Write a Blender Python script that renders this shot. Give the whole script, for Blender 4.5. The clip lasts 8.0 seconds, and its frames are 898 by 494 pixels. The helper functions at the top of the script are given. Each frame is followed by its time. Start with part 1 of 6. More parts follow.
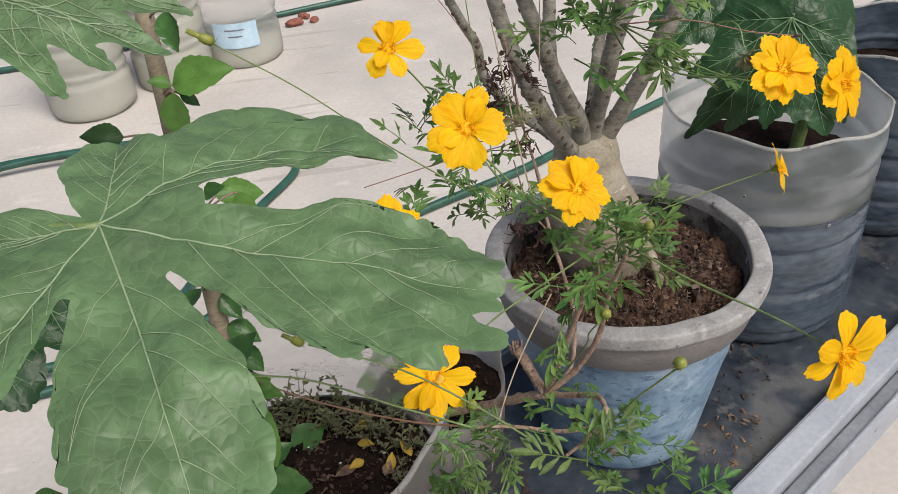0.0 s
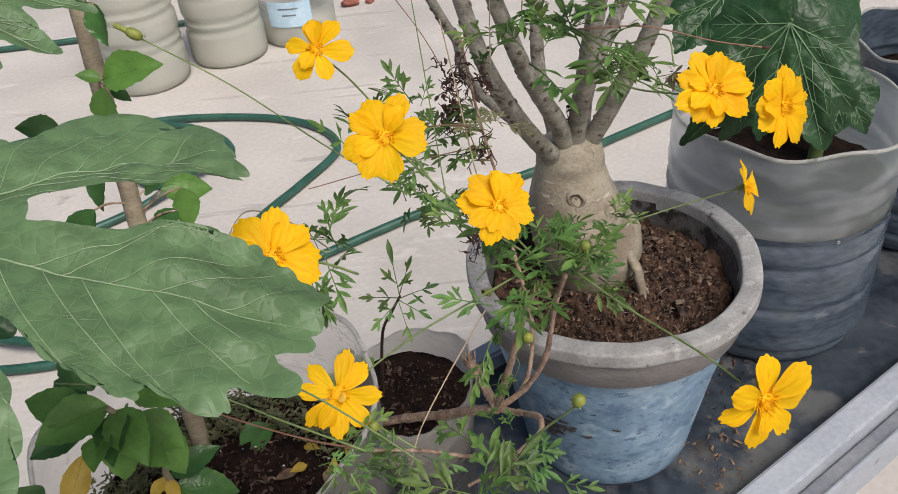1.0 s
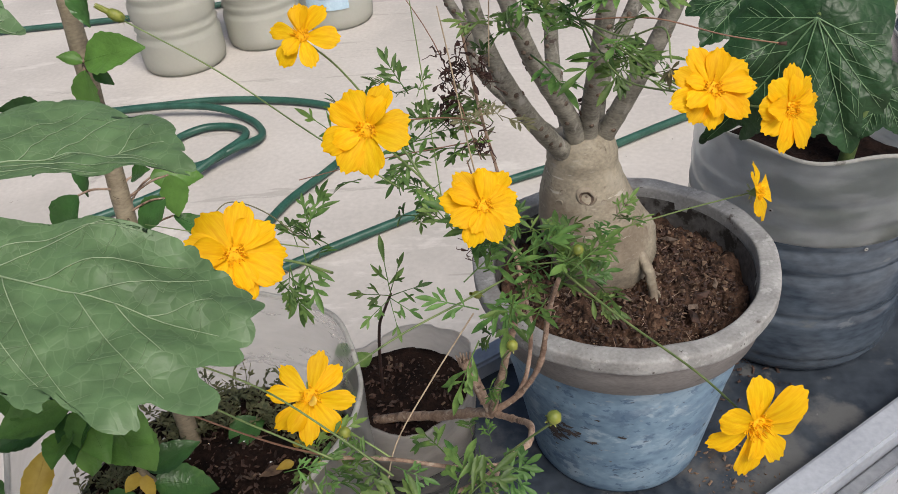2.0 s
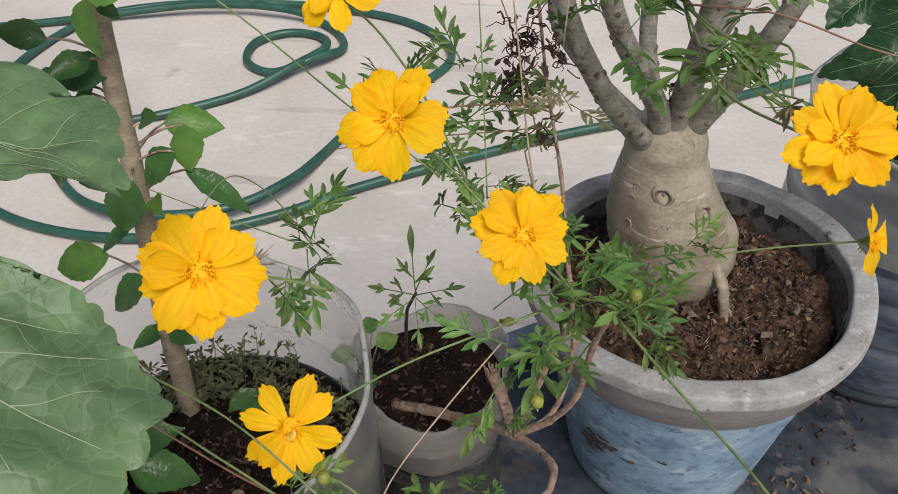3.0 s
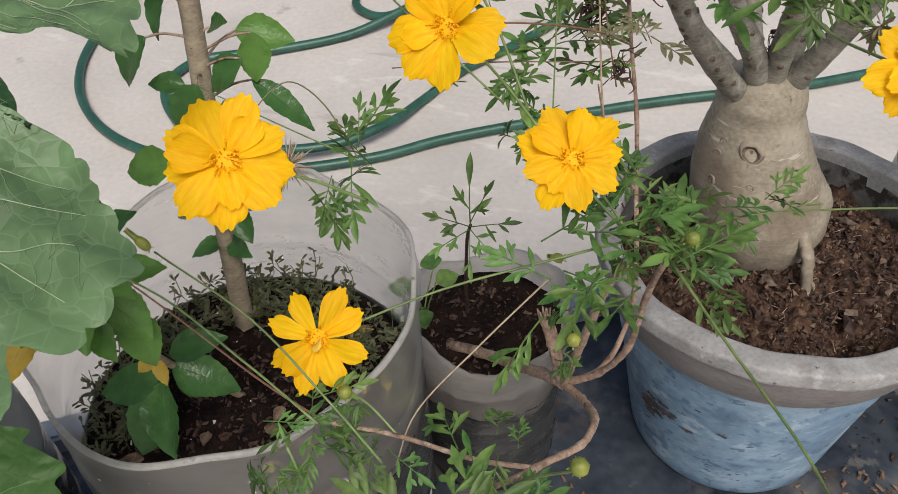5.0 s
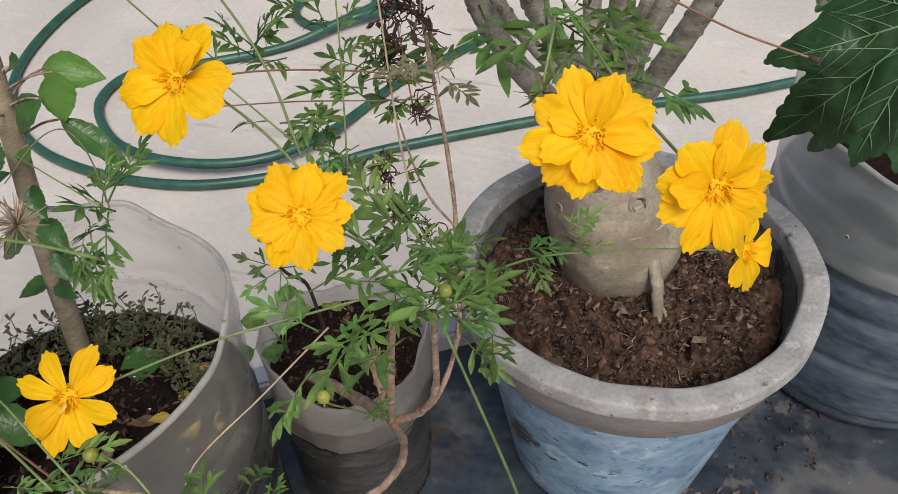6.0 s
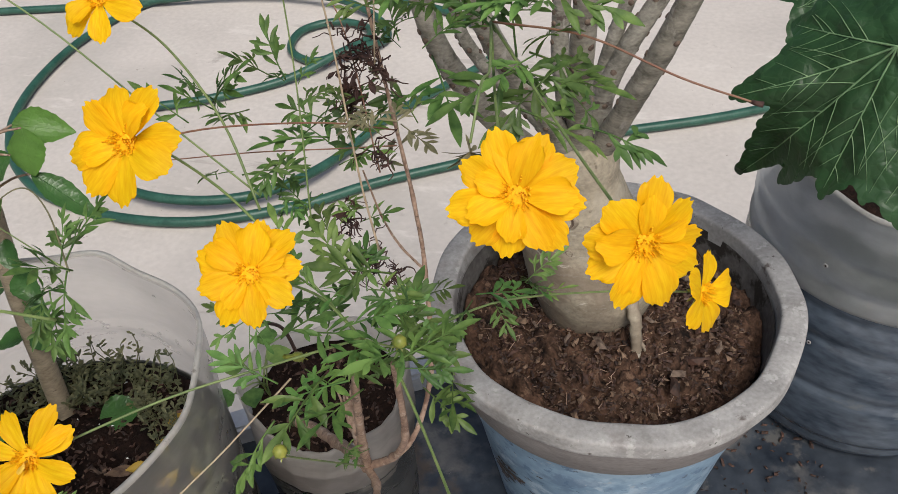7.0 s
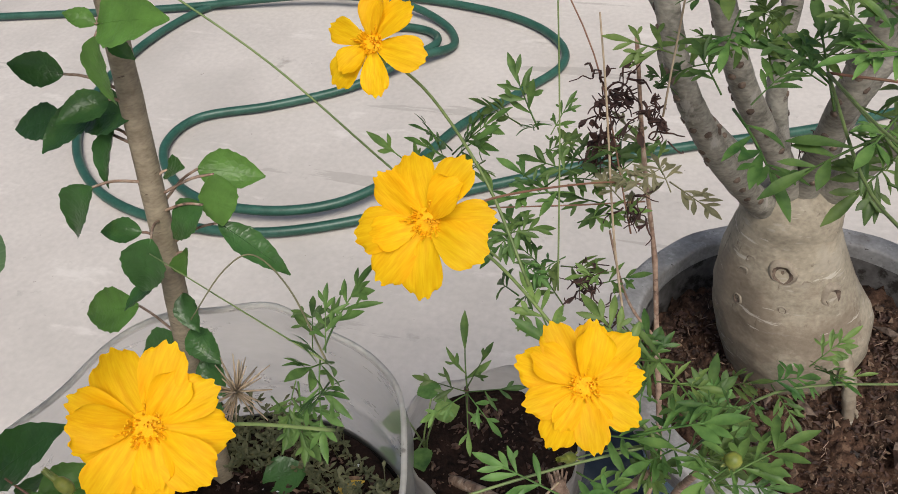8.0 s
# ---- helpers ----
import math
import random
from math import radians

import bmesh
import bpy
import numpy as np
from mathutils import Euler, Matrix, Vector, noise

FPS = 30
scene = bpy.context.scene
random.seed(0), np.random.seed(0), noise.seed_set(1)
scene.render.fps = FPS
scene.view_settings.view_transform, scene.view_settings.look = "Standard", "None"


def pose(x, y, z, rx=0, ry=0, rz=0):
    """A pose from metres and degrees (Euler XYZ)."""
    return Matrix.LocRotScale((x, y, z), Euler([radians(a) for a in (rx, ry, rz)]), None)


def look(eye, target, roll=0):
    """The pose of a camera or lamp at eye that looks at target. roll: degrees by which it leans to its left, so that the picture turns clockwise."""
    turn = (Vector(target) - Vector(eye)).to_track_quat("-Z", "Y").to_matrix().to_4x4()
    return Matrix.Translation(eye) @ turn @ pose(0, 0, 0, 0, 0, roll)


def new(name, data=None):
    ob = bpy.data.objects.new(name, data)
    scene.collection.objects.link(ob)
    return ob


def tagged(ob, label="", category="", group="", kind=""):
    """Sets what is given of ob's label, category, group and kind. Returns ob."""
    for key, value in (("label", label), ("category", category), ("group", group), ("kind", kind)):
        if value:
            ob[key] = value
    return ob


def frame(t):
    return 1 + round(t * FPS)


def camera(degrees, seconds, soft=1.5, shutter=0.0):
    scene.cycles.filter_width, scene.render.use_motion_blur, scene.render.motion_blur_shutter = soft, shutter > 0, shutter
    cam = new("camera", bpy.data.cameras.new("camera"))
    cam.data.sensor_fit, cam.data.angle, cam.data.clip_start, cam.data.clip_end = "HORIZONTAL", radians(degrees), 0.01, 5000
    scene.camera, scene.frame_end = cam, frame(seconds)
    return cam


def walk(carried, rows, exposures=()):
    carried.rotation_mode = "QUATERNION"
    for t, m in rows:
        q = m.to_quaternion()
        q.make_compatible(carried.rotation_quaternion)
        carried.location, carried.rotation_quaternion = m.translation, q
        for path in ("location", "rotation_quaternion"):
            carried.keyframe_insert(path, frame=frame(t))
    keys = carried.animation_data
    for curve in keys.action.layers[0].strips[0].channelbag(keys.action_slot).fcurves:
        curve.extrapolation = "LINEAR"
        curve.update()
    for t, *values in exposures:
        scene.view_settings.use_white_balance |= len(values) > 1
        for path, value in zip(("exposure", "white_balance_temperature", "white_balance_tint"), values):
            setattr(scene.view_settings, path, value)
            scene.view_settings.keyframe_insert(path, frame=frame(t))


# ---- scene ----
cam = camera(56.2, 8.0, soft=0.8)
# seconds, eye, yaw, pitch, roll
ROWS = [
    (0.0, 0.0000, 0.0000, 1.4159, -4.16, -35.16, -5.72),
    (0.5, 0.0497, 0.0135, 1.4137, -0.28, -35.52, -5.81),
    (1.0, 0.0945, 0.0231, 1.4112, 1.27, -35.94, -6.09),
    (1.2, 0.1068, 0.0253, 1.4086, 1.90, -36.12, -6.40),
    (2.3, 0.1270, 0.0841, 1.3935, 4.91, -37.22, -6.02),
    (2.5, 0.1138, 0.1177, 1.3901, 4.13, -38.46, -4.65),
    (2.7, 0.1158, 0.1413, 1.3903, 6.50, -39.96, -3.67),
    (3.0, 0.1406, 0.1531, 1.3841, 11.29, -41.47, -2.72),
    (3.2, 0.1585, 0.1461, 1.3764, 16.20, -42.66, -3.26),
    (3.5, 0.1580, 0.1143, 1.3506, 22.97, -44.73, -4.06),
    (3.7, 0.1432, 0.1000, 1.3363, 25.91, -45.90, -5.20),
    (4.0, 0.1186, 0.0985, 1.3202, 26.83, -46.30, -4.58),
    (4.2, 0.1161, 0.1051, 1.3279, 26.94, -45.46, -4.88),
    (4.5, 0.1190, 0.1329, 1.3515, 23.18, -45.28, -3.79),
    (4.7, 0.1358, 0.1444, 1.3581, 21.95, -44.50, -3.42),
    (5.0, 0.1643, 0.1604, 1.3553, 20.36, -43.70, -3.49),
    (5.2, 0.1790, 0.1758, 1.3573, 19.82, -44.13, -3.06),
    (6.3, 0.2803, 0.2174, 1.3644, 17.61, -43.10, -3.09),
    (6.5, 0.2864, 0.2196, 1.3668, 17.76, -42.66, -3.60),
    (7.0, 0.2801, 0.2253, 1.3707, 18.52, -41.82, -4.60),
    (7.2, 0.2628, 0.2286, 1.3720, 18.90, -41.54, -5.06),
    (7.5, 0.2243, 0.2433, 1.3760, 18.99, -41.58, -4.99),
    (7.8, 0.1769, 0.2511, 1.3634, 20.09, -40.86, -5.64),
    (8.0, 0.1440, 0.2601, 1.3643, 21.12, -41.67, -5.46),
]
walk(cam, [(t, pose(x, y, z, 90 + pitch, 0, yaw) @ pose(0, 0, 0, 0, 0, roll)) for t, x, y, z, yaw, pitch, roll in ROWS],
     [(0.0, 0.12), (1.0, 0.08), (2.5, 0.04), (3.5, 0.02), (3.75, 0.40), (4.0, 0.68), (4.25, 0.58), (4.4, 0.46), (4.55, 0.28), (4.8, 0.08), (5.0, 0.05), (8.0, 0.05)])

# ---- world and light ----
world = bpy.data.worlds.new("sky")
scene.world = world
world.use_nodes = True
wn = world.node_tree.nodes
sky = wn.new("ShaderNodeTexSky")
sky.sky_type = "NISHITA"
sky.sun_disc = False
sky.sun_elevation, sky.sun_rotation = radians(55), radians(150)
sky.air_density, sky.dust_density, sky.ozone_density = 1.0, 4.0, 1.0
wn["Background"].inputs["Strength"].default_value = 0.088
world.node_tree.links.new(sky.outputs["Color"], wn["Background"].inputs["Color"])
sun = new("sun", bpy.data.lights.new("sun", "SUN"))
sun.data.energy, sun.data.angle, sun.data.color = 3.2, radians(30), (1.0, 0.955, 0.895)
sun.matrix_world = look((2.1, -3.7, 6.0), (0, 0, 0))


# ---- materials ----
def link(m, a, b):
    m.node_tree.links.new(a, b)


def mat(name, dark, light, rough=0.6, scale=30.0, fine=200.0, bump=0.15, dist=0.002, metal=0.0, spec=0.5, trans=0.0, alpha=1.0,
        stretch=(1, 1, 1), spots=None, spot_scale=12.0, spot_at=0.62, per_object=0.0, rough_var=0.1, hue=0.004, frost=0.0):
    """Two-colour surface with noise at two scales, bump, optional stains, translucency and see-through share."""
    m = bpy.data.materials.new(name)
    m.use_nodes = True
    n = m.node_tree.nodes
    bsdf, out = n["Principled BSDF"], n["Material Output"]
    co = n.new("ShaderNodeTexCoord")
    mp = n.new("ShaderNodeMapping")
    mp.inputs["Scale"].default_value = stretch
    link(m, co.outputs["Object"], mp.inputs["Vector"])
    a, b = n.new("ShaderNodeTexNoise"), n.new("ShaderNodeTexNoise")
    for tex, s in ((a, scale), (b, fine)):
        tex.inputs["Scale"].default_value, tex.inputs["Detail"].default_value = s, 5.0
        link(m, mp.outputs["Vector"], tex.inputs["Vector"])
    both = n.new("ShaderNodeMix")
    both.inputs[0].default_value = 0.4
    link(m, a.outputs["Fac"], both.inputs[2])
    link(m, b.outputs["Fac"], both.inputs[3])
    ramp = n.new("ShaderNodeValToRGB")
    ramp.color_ramp.elements[0].position, ramp.color_ramp.elements[1].position = 0.36, 0.64
    ramp.color_ramp.elements[0].color, ramp.color_ramp.elements[1].color = (*dark, 1), (*light, 1)
    link(m, both.outputs[0], ramp.inputs["Fac"])
    colour = ramp.outputs["Color"]
    if spots:
        st = n.new("ShaderNodeTexNoise")
        st.inputs["Scale"].default_value, st.inputs["Detail"].default_value = spot_scale, 8.0
        st.inputs["Roughness"].default_value = 0.65
        link(m, mp.outputs["Vector"], st.inputs["Vector"])
        cut = n.new("ShaderNodeValToRGB")
        cut.color_ramp.elements[0].position, cut.color_ramp.elements[1].position = spot_at, spot_at + 0.06
        link(m, st.outputs["Fac"], cut.inputs["Fac"])
        mx = n.new("ShaderNodeMix")
        mx.data_type = "RGBA"
        link(m, cut.outputs["Color"], mx.inputs[0])
        link(m, colour, mx.inputs[6])
        mx.inputs[7].default_value = (*spots, 1)
        colour = mx.outputs[2]
    if per_object:
        info, hsv, rng, turn, wrap = n.new("ShaderNodeObjectInfo"), n.new("ShaderNodeHueSaturation"), n.new("ShaderNodeMapRange"), n.new("ShaderNodeMapRange"), n.new("ShaderNodeMath")
        wrap.operation = "PINGPONG"
        wrap.inputs[1].default_value = 0.10
        link(m, info.outputs["Random"], wrap.inputs[0])
        turn.inputs[2].default_value, turn.inputs[3].default_value, turn.inputs[4].default_value = 0.13, 0.5 - hue, 0.5 + hue
        link(m, wrap.outputs[0], turn.inputs[0])
        link(m, turn.outputs[0], hsv.inputs["Hue"])
        rng.inputs[3].default_value, rng.inputs[4].default_value = 1 - per_object, 1 + per_object
        link(m, info.outputs["Random"], rng.inputs[0])
        link(m, rng.outputs[0], hsv.inputs["Value"])
        link(m, colour, hsv.inputs["Color"])
        colour = hsv.outputs["Color"]
    link(m, colour, bsdf.inputs["Base Color"])
    rr = n.new("ShaderNodeMapRange")
    rr.inputs[3].default_value, rr.inputs[4].default_value = max(0.05, rough - rough_var), min(1, rough + rough_var)
    link(m, a.outputs["Fac"], rr.inputs[0])
    link(m, rr.outputs[0], bsdf.inputs["Roughness"])
    bsdf.inputs["Metallic"].default_value, bsdf.inputs["Specular IOR Level"].default_value = metal, spec
    bp = n.new("ShaderNodeBump")
    bp.inputs["Strength"].default_value, bp.inputs["Distance"].default_value = bump, dist
    link(m, both.outputs[0], bp.inputs["Height"])
    link(m, bp.outputs["Normal"], bsdf.inputs["Normal"])
    surface = bsdf.outputs["BSDF"]
    if trans:
        tl, ms = n.new("ShaderNodeBsdfTranslucent"), n.new("ShaderNodeMixShader")
        link(m, colour, tl.inputs["Color"])
        ms.inputs[0].default_value = trans
        link(m, surface, ms.inputs[1])
        link(m, tl.outputs["BSDF"], ms.inputs[2])
        surface = ms.outputs["Shader"]
    if frost:
        rf, ms = n.new("ShaderNodeBsdfRefraction"), n.new("ShaderNodeMixShader")
        rf.inputs["Color"].default_value, rf.inputs["Roughness"].default_value, rf.inputs["IOR"].default_value = (0.99, 0.985, 0.975, 1), 0.30, 1.09
        ms.inputs[0].default_value = frost
        link(m, surface, ms.inputs[1])
        link(m, rf.outputs["BSDF"], ms.inputs[2])
        surface = ms.outputs["Shader"]
    if alpha < 1:
        tp, ms = n.new("ShaderNodeBsdfTransparent"), n.new("ShaderNodeMixShader")
        ms.inputs[0].default_value = alpha
        link(m, tp.outputs["BSDF"], ms.inputs[1])
        link(m, surface, ms.inputs[2])
        surface = ms.outputs["Shader"]
    link(m, surface, out.inputs["Surface"])
    return m


def veined(name, base, vein, cell=55.0, rough=0.5, trans=0.22, bump=0.35, width=0.035, net=0.10):
    """Leaf blade with a net of paler veins and a puckered surface."""
    m = mat(name, [c * 0.70 for c in base], [c * 1.22 for c in base], rough, 26.0, 110.0, 0.45, 0.003, trans=trans, spec=0.35, rough_var=0.02)
    n = m.node_tree.nodes
    bsdf = n["Principled BSDF"]
    co = next(k for k in n if k.type == "TEX_COORD")
    warp, add = n.new("ShaderNodeTexNoise"), n.new("ShaderNodeMixRGB")
    warp.inputs["Scale"].default_value = 40.0
    add.blend_type = "ADD"
    add.inputs[0].default_value = 0.012
    link(m, co.outputs["Object"], warp.inputs["Vector"])
    link(m, co.outputs["Object"], add.inputs[1])
    link(m, warp.outputs["Color"], add.inputs[2])
    v = n.new("ShaderNodeTexVoronoi")
    v.feature = "DISTANCE_TO_EDGE"
    v.inputs["Scale"].default_value = cell
    link(m, add.outputs[0], v.inputs["Vector"])
    r = n.new("ShaderNodeMapRange")
    r.inputs[1].default_value, r.inputs[2].default_value = 0.0, width
    r.inputs[3].default_value, r.inputs[4].default_value = net, 0.0
    link(m, v.outputs["Distance"], r.inputs[0])
    mx = n.new("ShaderNodeMix")
    mx.data_type = "RGBA"
    old = bsdf.inputs["Base Color"].links[0].from_socket
    link(m, r.outputs[0], mx.inputs[0])
    link(m, old, mx.inputs[6])
    mx.inputs[7].default_value = (*vein, 1)
    link(m, mx.outputs[2], bsdf.inputs["Base Color"])
    for k in n:
        if k.type == "BSDF_TRANSLUCENT":
            link(m, mx.outputs[2], k.inputs["Color"])
    big = n.new("ShaderNodeMapRange")
    big.inputs[1].default_value, big.inputs[2].default_value = 0.0, 0.25
    link(m, v.outputs["Distance"], big.inputs[0])
    bp = n.new("ShaderNodeBump")
    bp.inputs["Strength"].default_value, bp.inputs["Distance"].default_value = bump, 0.001
    link(m, big.outputs[0], bp.inputs["Height"])
    prev = bsdf.inputs["Normal"].links[0].from_socket
    link(m, prev, bp.inputs["Normal"])
    link(m, bp.outputs["Normal"], bsdf.inputs["Normal"])
    return m


def flecked(m, colour, scale, at, soft=0.05, share=1.0, stretch=(1, 1, 1)):
    """Adds flecks or stains of another colour where a rough noise passes a level."""
    n = m.node_tree.nodes
    bsdf = n["Principled BSDF"]
    co, mp, st, cut, mx = next(k for k in n if k.type == "TEX_COORD"), n.new("ShaderNodeMapping"), n.new("ShaderNodeTexNoise"), n.new("ShaderNodeMapRange"), n.new("ShaderNodeMix")
    mp.inputs["Scale"].default_value = stretch
    mp.inputs["Location"].default_value = (scale, 3.1, 1.7)
    st.inputs["Scale"].default_value, st.inputs["Detail"].default_value, st.inputs["Roughness"].default_value = scale, 10.0, 0.62
    cut.inputs[1].default_value, cut.inputs[2].default_value, cut.inputs[4].default_value = at, at + soft, share
    mx.data_type = "RGBA"
    link(m, co.outputs["Object"], mp.inputs["Vector"])
    link(m, mp.outputs["Vector"], st.inputs["Vector"])
    link(m, st.outputs["Fac"], cut.inputs[0])
    link(m, cut.outputs[0], mx.inputs[0])
    link(m, bsdf.inputs["Base Color"].links[0].from_socket, mx.inputs[6])
    mx.inputs[7].default_value = (*colour, 1)
    link(m, mx.outputs[2], bsdf.inputs["Base Color"])
    return m


M_FLOOR = mat("whitewashed_cement", (0.425, 0.392, 0.365), (0.535, 0.497, 0.462), 0.8, 2.2, 60.0, 0.3, 0.004, spots=(0.33, 0.30, 0.275), spot_scale=3.5, spot_at=0.66)
M_TRAY = mat("dusty_black_sheet", (0.008, 0.012, 0.020), (0.044, 0.054, 0.068), 0.38, 11.0, 70.0, 0.3, 0.002, spots=(0.085, 0.085, 0.085), spot_scale=26.0, spot_at=0.62, rough_var=0.2)
M_RIM = mat("grey_painted_edge", (0.29, 0.31, 0.35), (0.40, 0.42, 0.465), 0.5, 12.0, 150.0, 0.1, 0.001, spots=(0.2, 0.21, 0.23), spot_scale=20.0, spot_at=0.68)
M_RIM2 = mat("dull_grey_metal", (0.13, 0.14, 0.16), (0.22, 0.23, 0.25), 0.5, 15.0, 150.0, 0.1, 0.001)
M_SOIL = mat("dark_potting_soil", (0.0035, 0.0022, 0.002), (0.022, 0.012, 0.009), 0.9, 60.0, 260.0, 1.0, 0.006, spec=0.12)
M_SOIL2 = mat("brown_coir_soil", (0.005, 0.0028, 0.002), (0.100, 0.056, 0.037), 0.9, 50.0, 220.0, 1.0, 0.008, spec=0.2)
M_CHIPD = mat("dark_chips", (0.008, 0.0042, 0.003), (0.075, 0.036, 0.024), 0.75, 80.0, 300.0, 0.4, 0.001)
M_CHIP = mat("coir_chips", (0.045, 0.026, 0.017), (0.22, 0.145, 0.095), 0.9, 80.0, 300.0, 0.4, 0.001, per_object=0.4)
M_BARK = mat("grey_brown_bark", (0.185, 0.160, 0.120), (0.365, 0.320, 0.246), 0.74, 30.0, 260.0, 0.55, 0.0016, spec=0.3, stretch=(1, 1, 1.4), spots=(0.115, 0.09, 0.065), spot_scale=26.0, spot_at=0.66)
M_SHRUBSTEM = mat("tan_stem", (0.185, 0.148, 0.102), (0.34, 0.285, 0.205), 0.7, 60.0, 300.0, 0.4, 0.001, stretch=(1, 1, 2.5), spots=(0.10, 0.07, 0.05), spot_scale=110.0, spot_at=0.64)
M_BRANCH = mat("grey_green_branch", (0.085, 0.079, 0.064), (0.285, 0.268, 0.225), 0.6, 45.0, 280.0, 0.6, 0.002, stretch=(1, 1, 2.0), spots=(0.07, 0.05, 0.042), spot_scale=38.0, spot_at=0.62)
M_KNOT = mat("dry_knot", (0.045, 0.028, 0.020), (0.17, 0.125, 0.095), 0.85, 120.0, 400.0, 0.6, 0.002)
M_SCAR = mat("pale_healed_bark", (0.17, 0.140, 0.105), (0.31, 0.265, 0.205), 0.7, 90.0, 300.0, 0.5, 0.001)
M_TWIG = mat("brown_twig", (0.15, 0.09, 0.062), (0.38, 0.27, 0.20), 0.75, 80.0, 350.0, 0.8, 0.002, per_object=0.15)
M_DRY = mat("withered_brown", (0.022, 0.010, 0.009), (0.080, 0.038, 0.030), 0.8, 80.0, 300.0, 0.4, 0.001, trans=0.1)
M_STRAW = mat("straw_fibre", (0.28, 0.21, 0.14), (0.48, 0.39, 0.28), 0.7, 80.0, 300.0, 0.2, 0.001, trans=0.1)
M_STEM = mat("green_stem", (0.10, 0.16, 0.05), (0.21, 0.28, 0.10), 0.5, 60.0, 300.0, 0.1, 0.0005, trans=0.1, per_object=0.12)
M_STEMR = mat("reddish_stem", (0.17, 0.075, 0.05), (0.26, 0.14, 0.085), 0.5, 60.0, 300.0, 0.1, 0.0005, trans=0.05)
M_FERN = mat("cosmos_leaf", (0.036, 0.092, 0.022), (0.140, 0.245, 0.064), 0.50, 40.0, 200.0, 0.15, 0.0006, trans=0.28, per_object=0.34, spec=0.35, hue=0.028)
M_FERN2 = mat("yellowing_cosmos_leaf", (0.11, 0.12, 0.06), (0.22, 0.2, 0.11), 0.6, 40.0, 200.0, 0.15, 0.0006, trans=0.2, per_object=0.2)
M_PETAL = mat("golden_petal", (0.85, 0.44, 0.002), (0.96, 0.62, 0.009), 0.6, 11.0, 42.0, 0.10, 0.02, trans=0.42, per_object=0.07, spec=0.2, stretch=(0.10, 1, 0.3))
M_PETALP = mat("pale_petal", (0.85, 0.55, 0.05), (0.92, 0.66, 0.14), 0.55, 60.0, 260.0, 0.2, 0.0006, trans=0.3, spec=0.2)
M_DISC = mat("orange_florets", (0.84, 0.40, 0.003), (0.93, 0.53, 0.008), 0.6, 200.0, 600.0, 0.3, 0.0005, trans=0.15, spec=0.2)
M_BUD = mat("yellow_green_bud", (0.12, 0.16, 0.03), (0.27, 0.28, 0.045), 0.5, 150.0, 400.0, 0.2, 0.0005, trans=0.1)
M_OKRA = veined("okra_leaf", (0.102, 0.176, 0.078), (0.24, 0.33, 0.19), 150.0, 0.46, 0.15, 0.22, 0.045, 0.20)
M_OKRA2 = veined("lush_okra_leaf", (0.058, 0.128, 0.032), (0.15, 0.24, 0.08), 130.0, 0.55, 0.16, 0.25, 0.045, 0.12)
M_DARKLEAF = veined("dark_okra_leaf", (0.019, 0.056, 0.019), (0.08, 0.15, 0.07), 120.0, 0.42, 0.08, 0.25, 0.045, 0.14)
M_VEIN2 = mat("leaf_side_vein", (0.10, 0.19, 0.05), (0.15, 0.25, 0.08), 0.5, 60.0, 300.0, 0.1, 0.0005, trans=0.1)
M_VEIN3 = mat("fine_vein", (0.14, 0.215, 0.11), (0.20, 0.28, 0.155), 0.5, 60.0, 300.0, 0.1, 0.0005, trans=0.1)
M_VEIN = mat("pale_vein", (0.225, 0.305, 0.178), (0.315, 0.395, 0.25), 0.5, 60.0, 300.0, 0.1, 0.0005, trans=0.1)
M_VEINR = mat("red_vein", (0.13, 0.028, 0.02), (0.22, 0.065, 0.04), 0.45, 60.0, 300.0, 0.1, 0.0005)
M_VEIND = mat("green_vein", (0.10, 0.19, 0.09), (0.16, 0.26, 0.13), 0.5, 60.0, 300.0, 0.1, 0.0005)
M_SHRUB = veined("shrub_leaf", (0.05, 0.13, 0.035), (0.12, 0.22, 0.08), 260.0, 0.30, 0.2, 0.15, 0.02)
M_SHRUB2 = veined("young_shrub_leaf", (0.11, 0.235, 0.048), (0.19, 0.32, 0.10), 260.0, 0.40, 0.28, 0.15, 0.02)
M_TINY = mat("small_creeper_leaf", (0.040, 0.052, 0.022), (0.16, 0.155, 0.075), 0.6, 45.0, 300.0, 0.1, 0.0005, trans=0.15)
M_YELLOW = mat("yellowed_leaf", (0.38, 0.25, 0.03), (0.52, 0.37, 0.06), 0.5, 60.0, 200.0, 0.2, 0.0006, trans=0.25, spots=(0.3, 0.19, 0.06), spot_scale=60.0, spot_at=0.66)
M_SHELL = mat("frosted_plastic", (0.60, 0.575, 0.54), (0.78, 0.755, 0.72), 0.36, 6.0, 90.0, 0.08, 0.001, alpha=0.30, trans=0.55, stretch=(1, 1, 3), frost=0.45)
M_SHELLD = mat("soil_stained_plastic", (0.018, 0.018, 0.0175), (0.066, 0.066, 0.064), 0.27, 9.0, 60.0, 0.1, 0.001, trans=0.0, stretch=(1, 1, 3.5), spots=(0.095, 0.088, 0.078), spot_scale=13.0, spot_at=0.60)
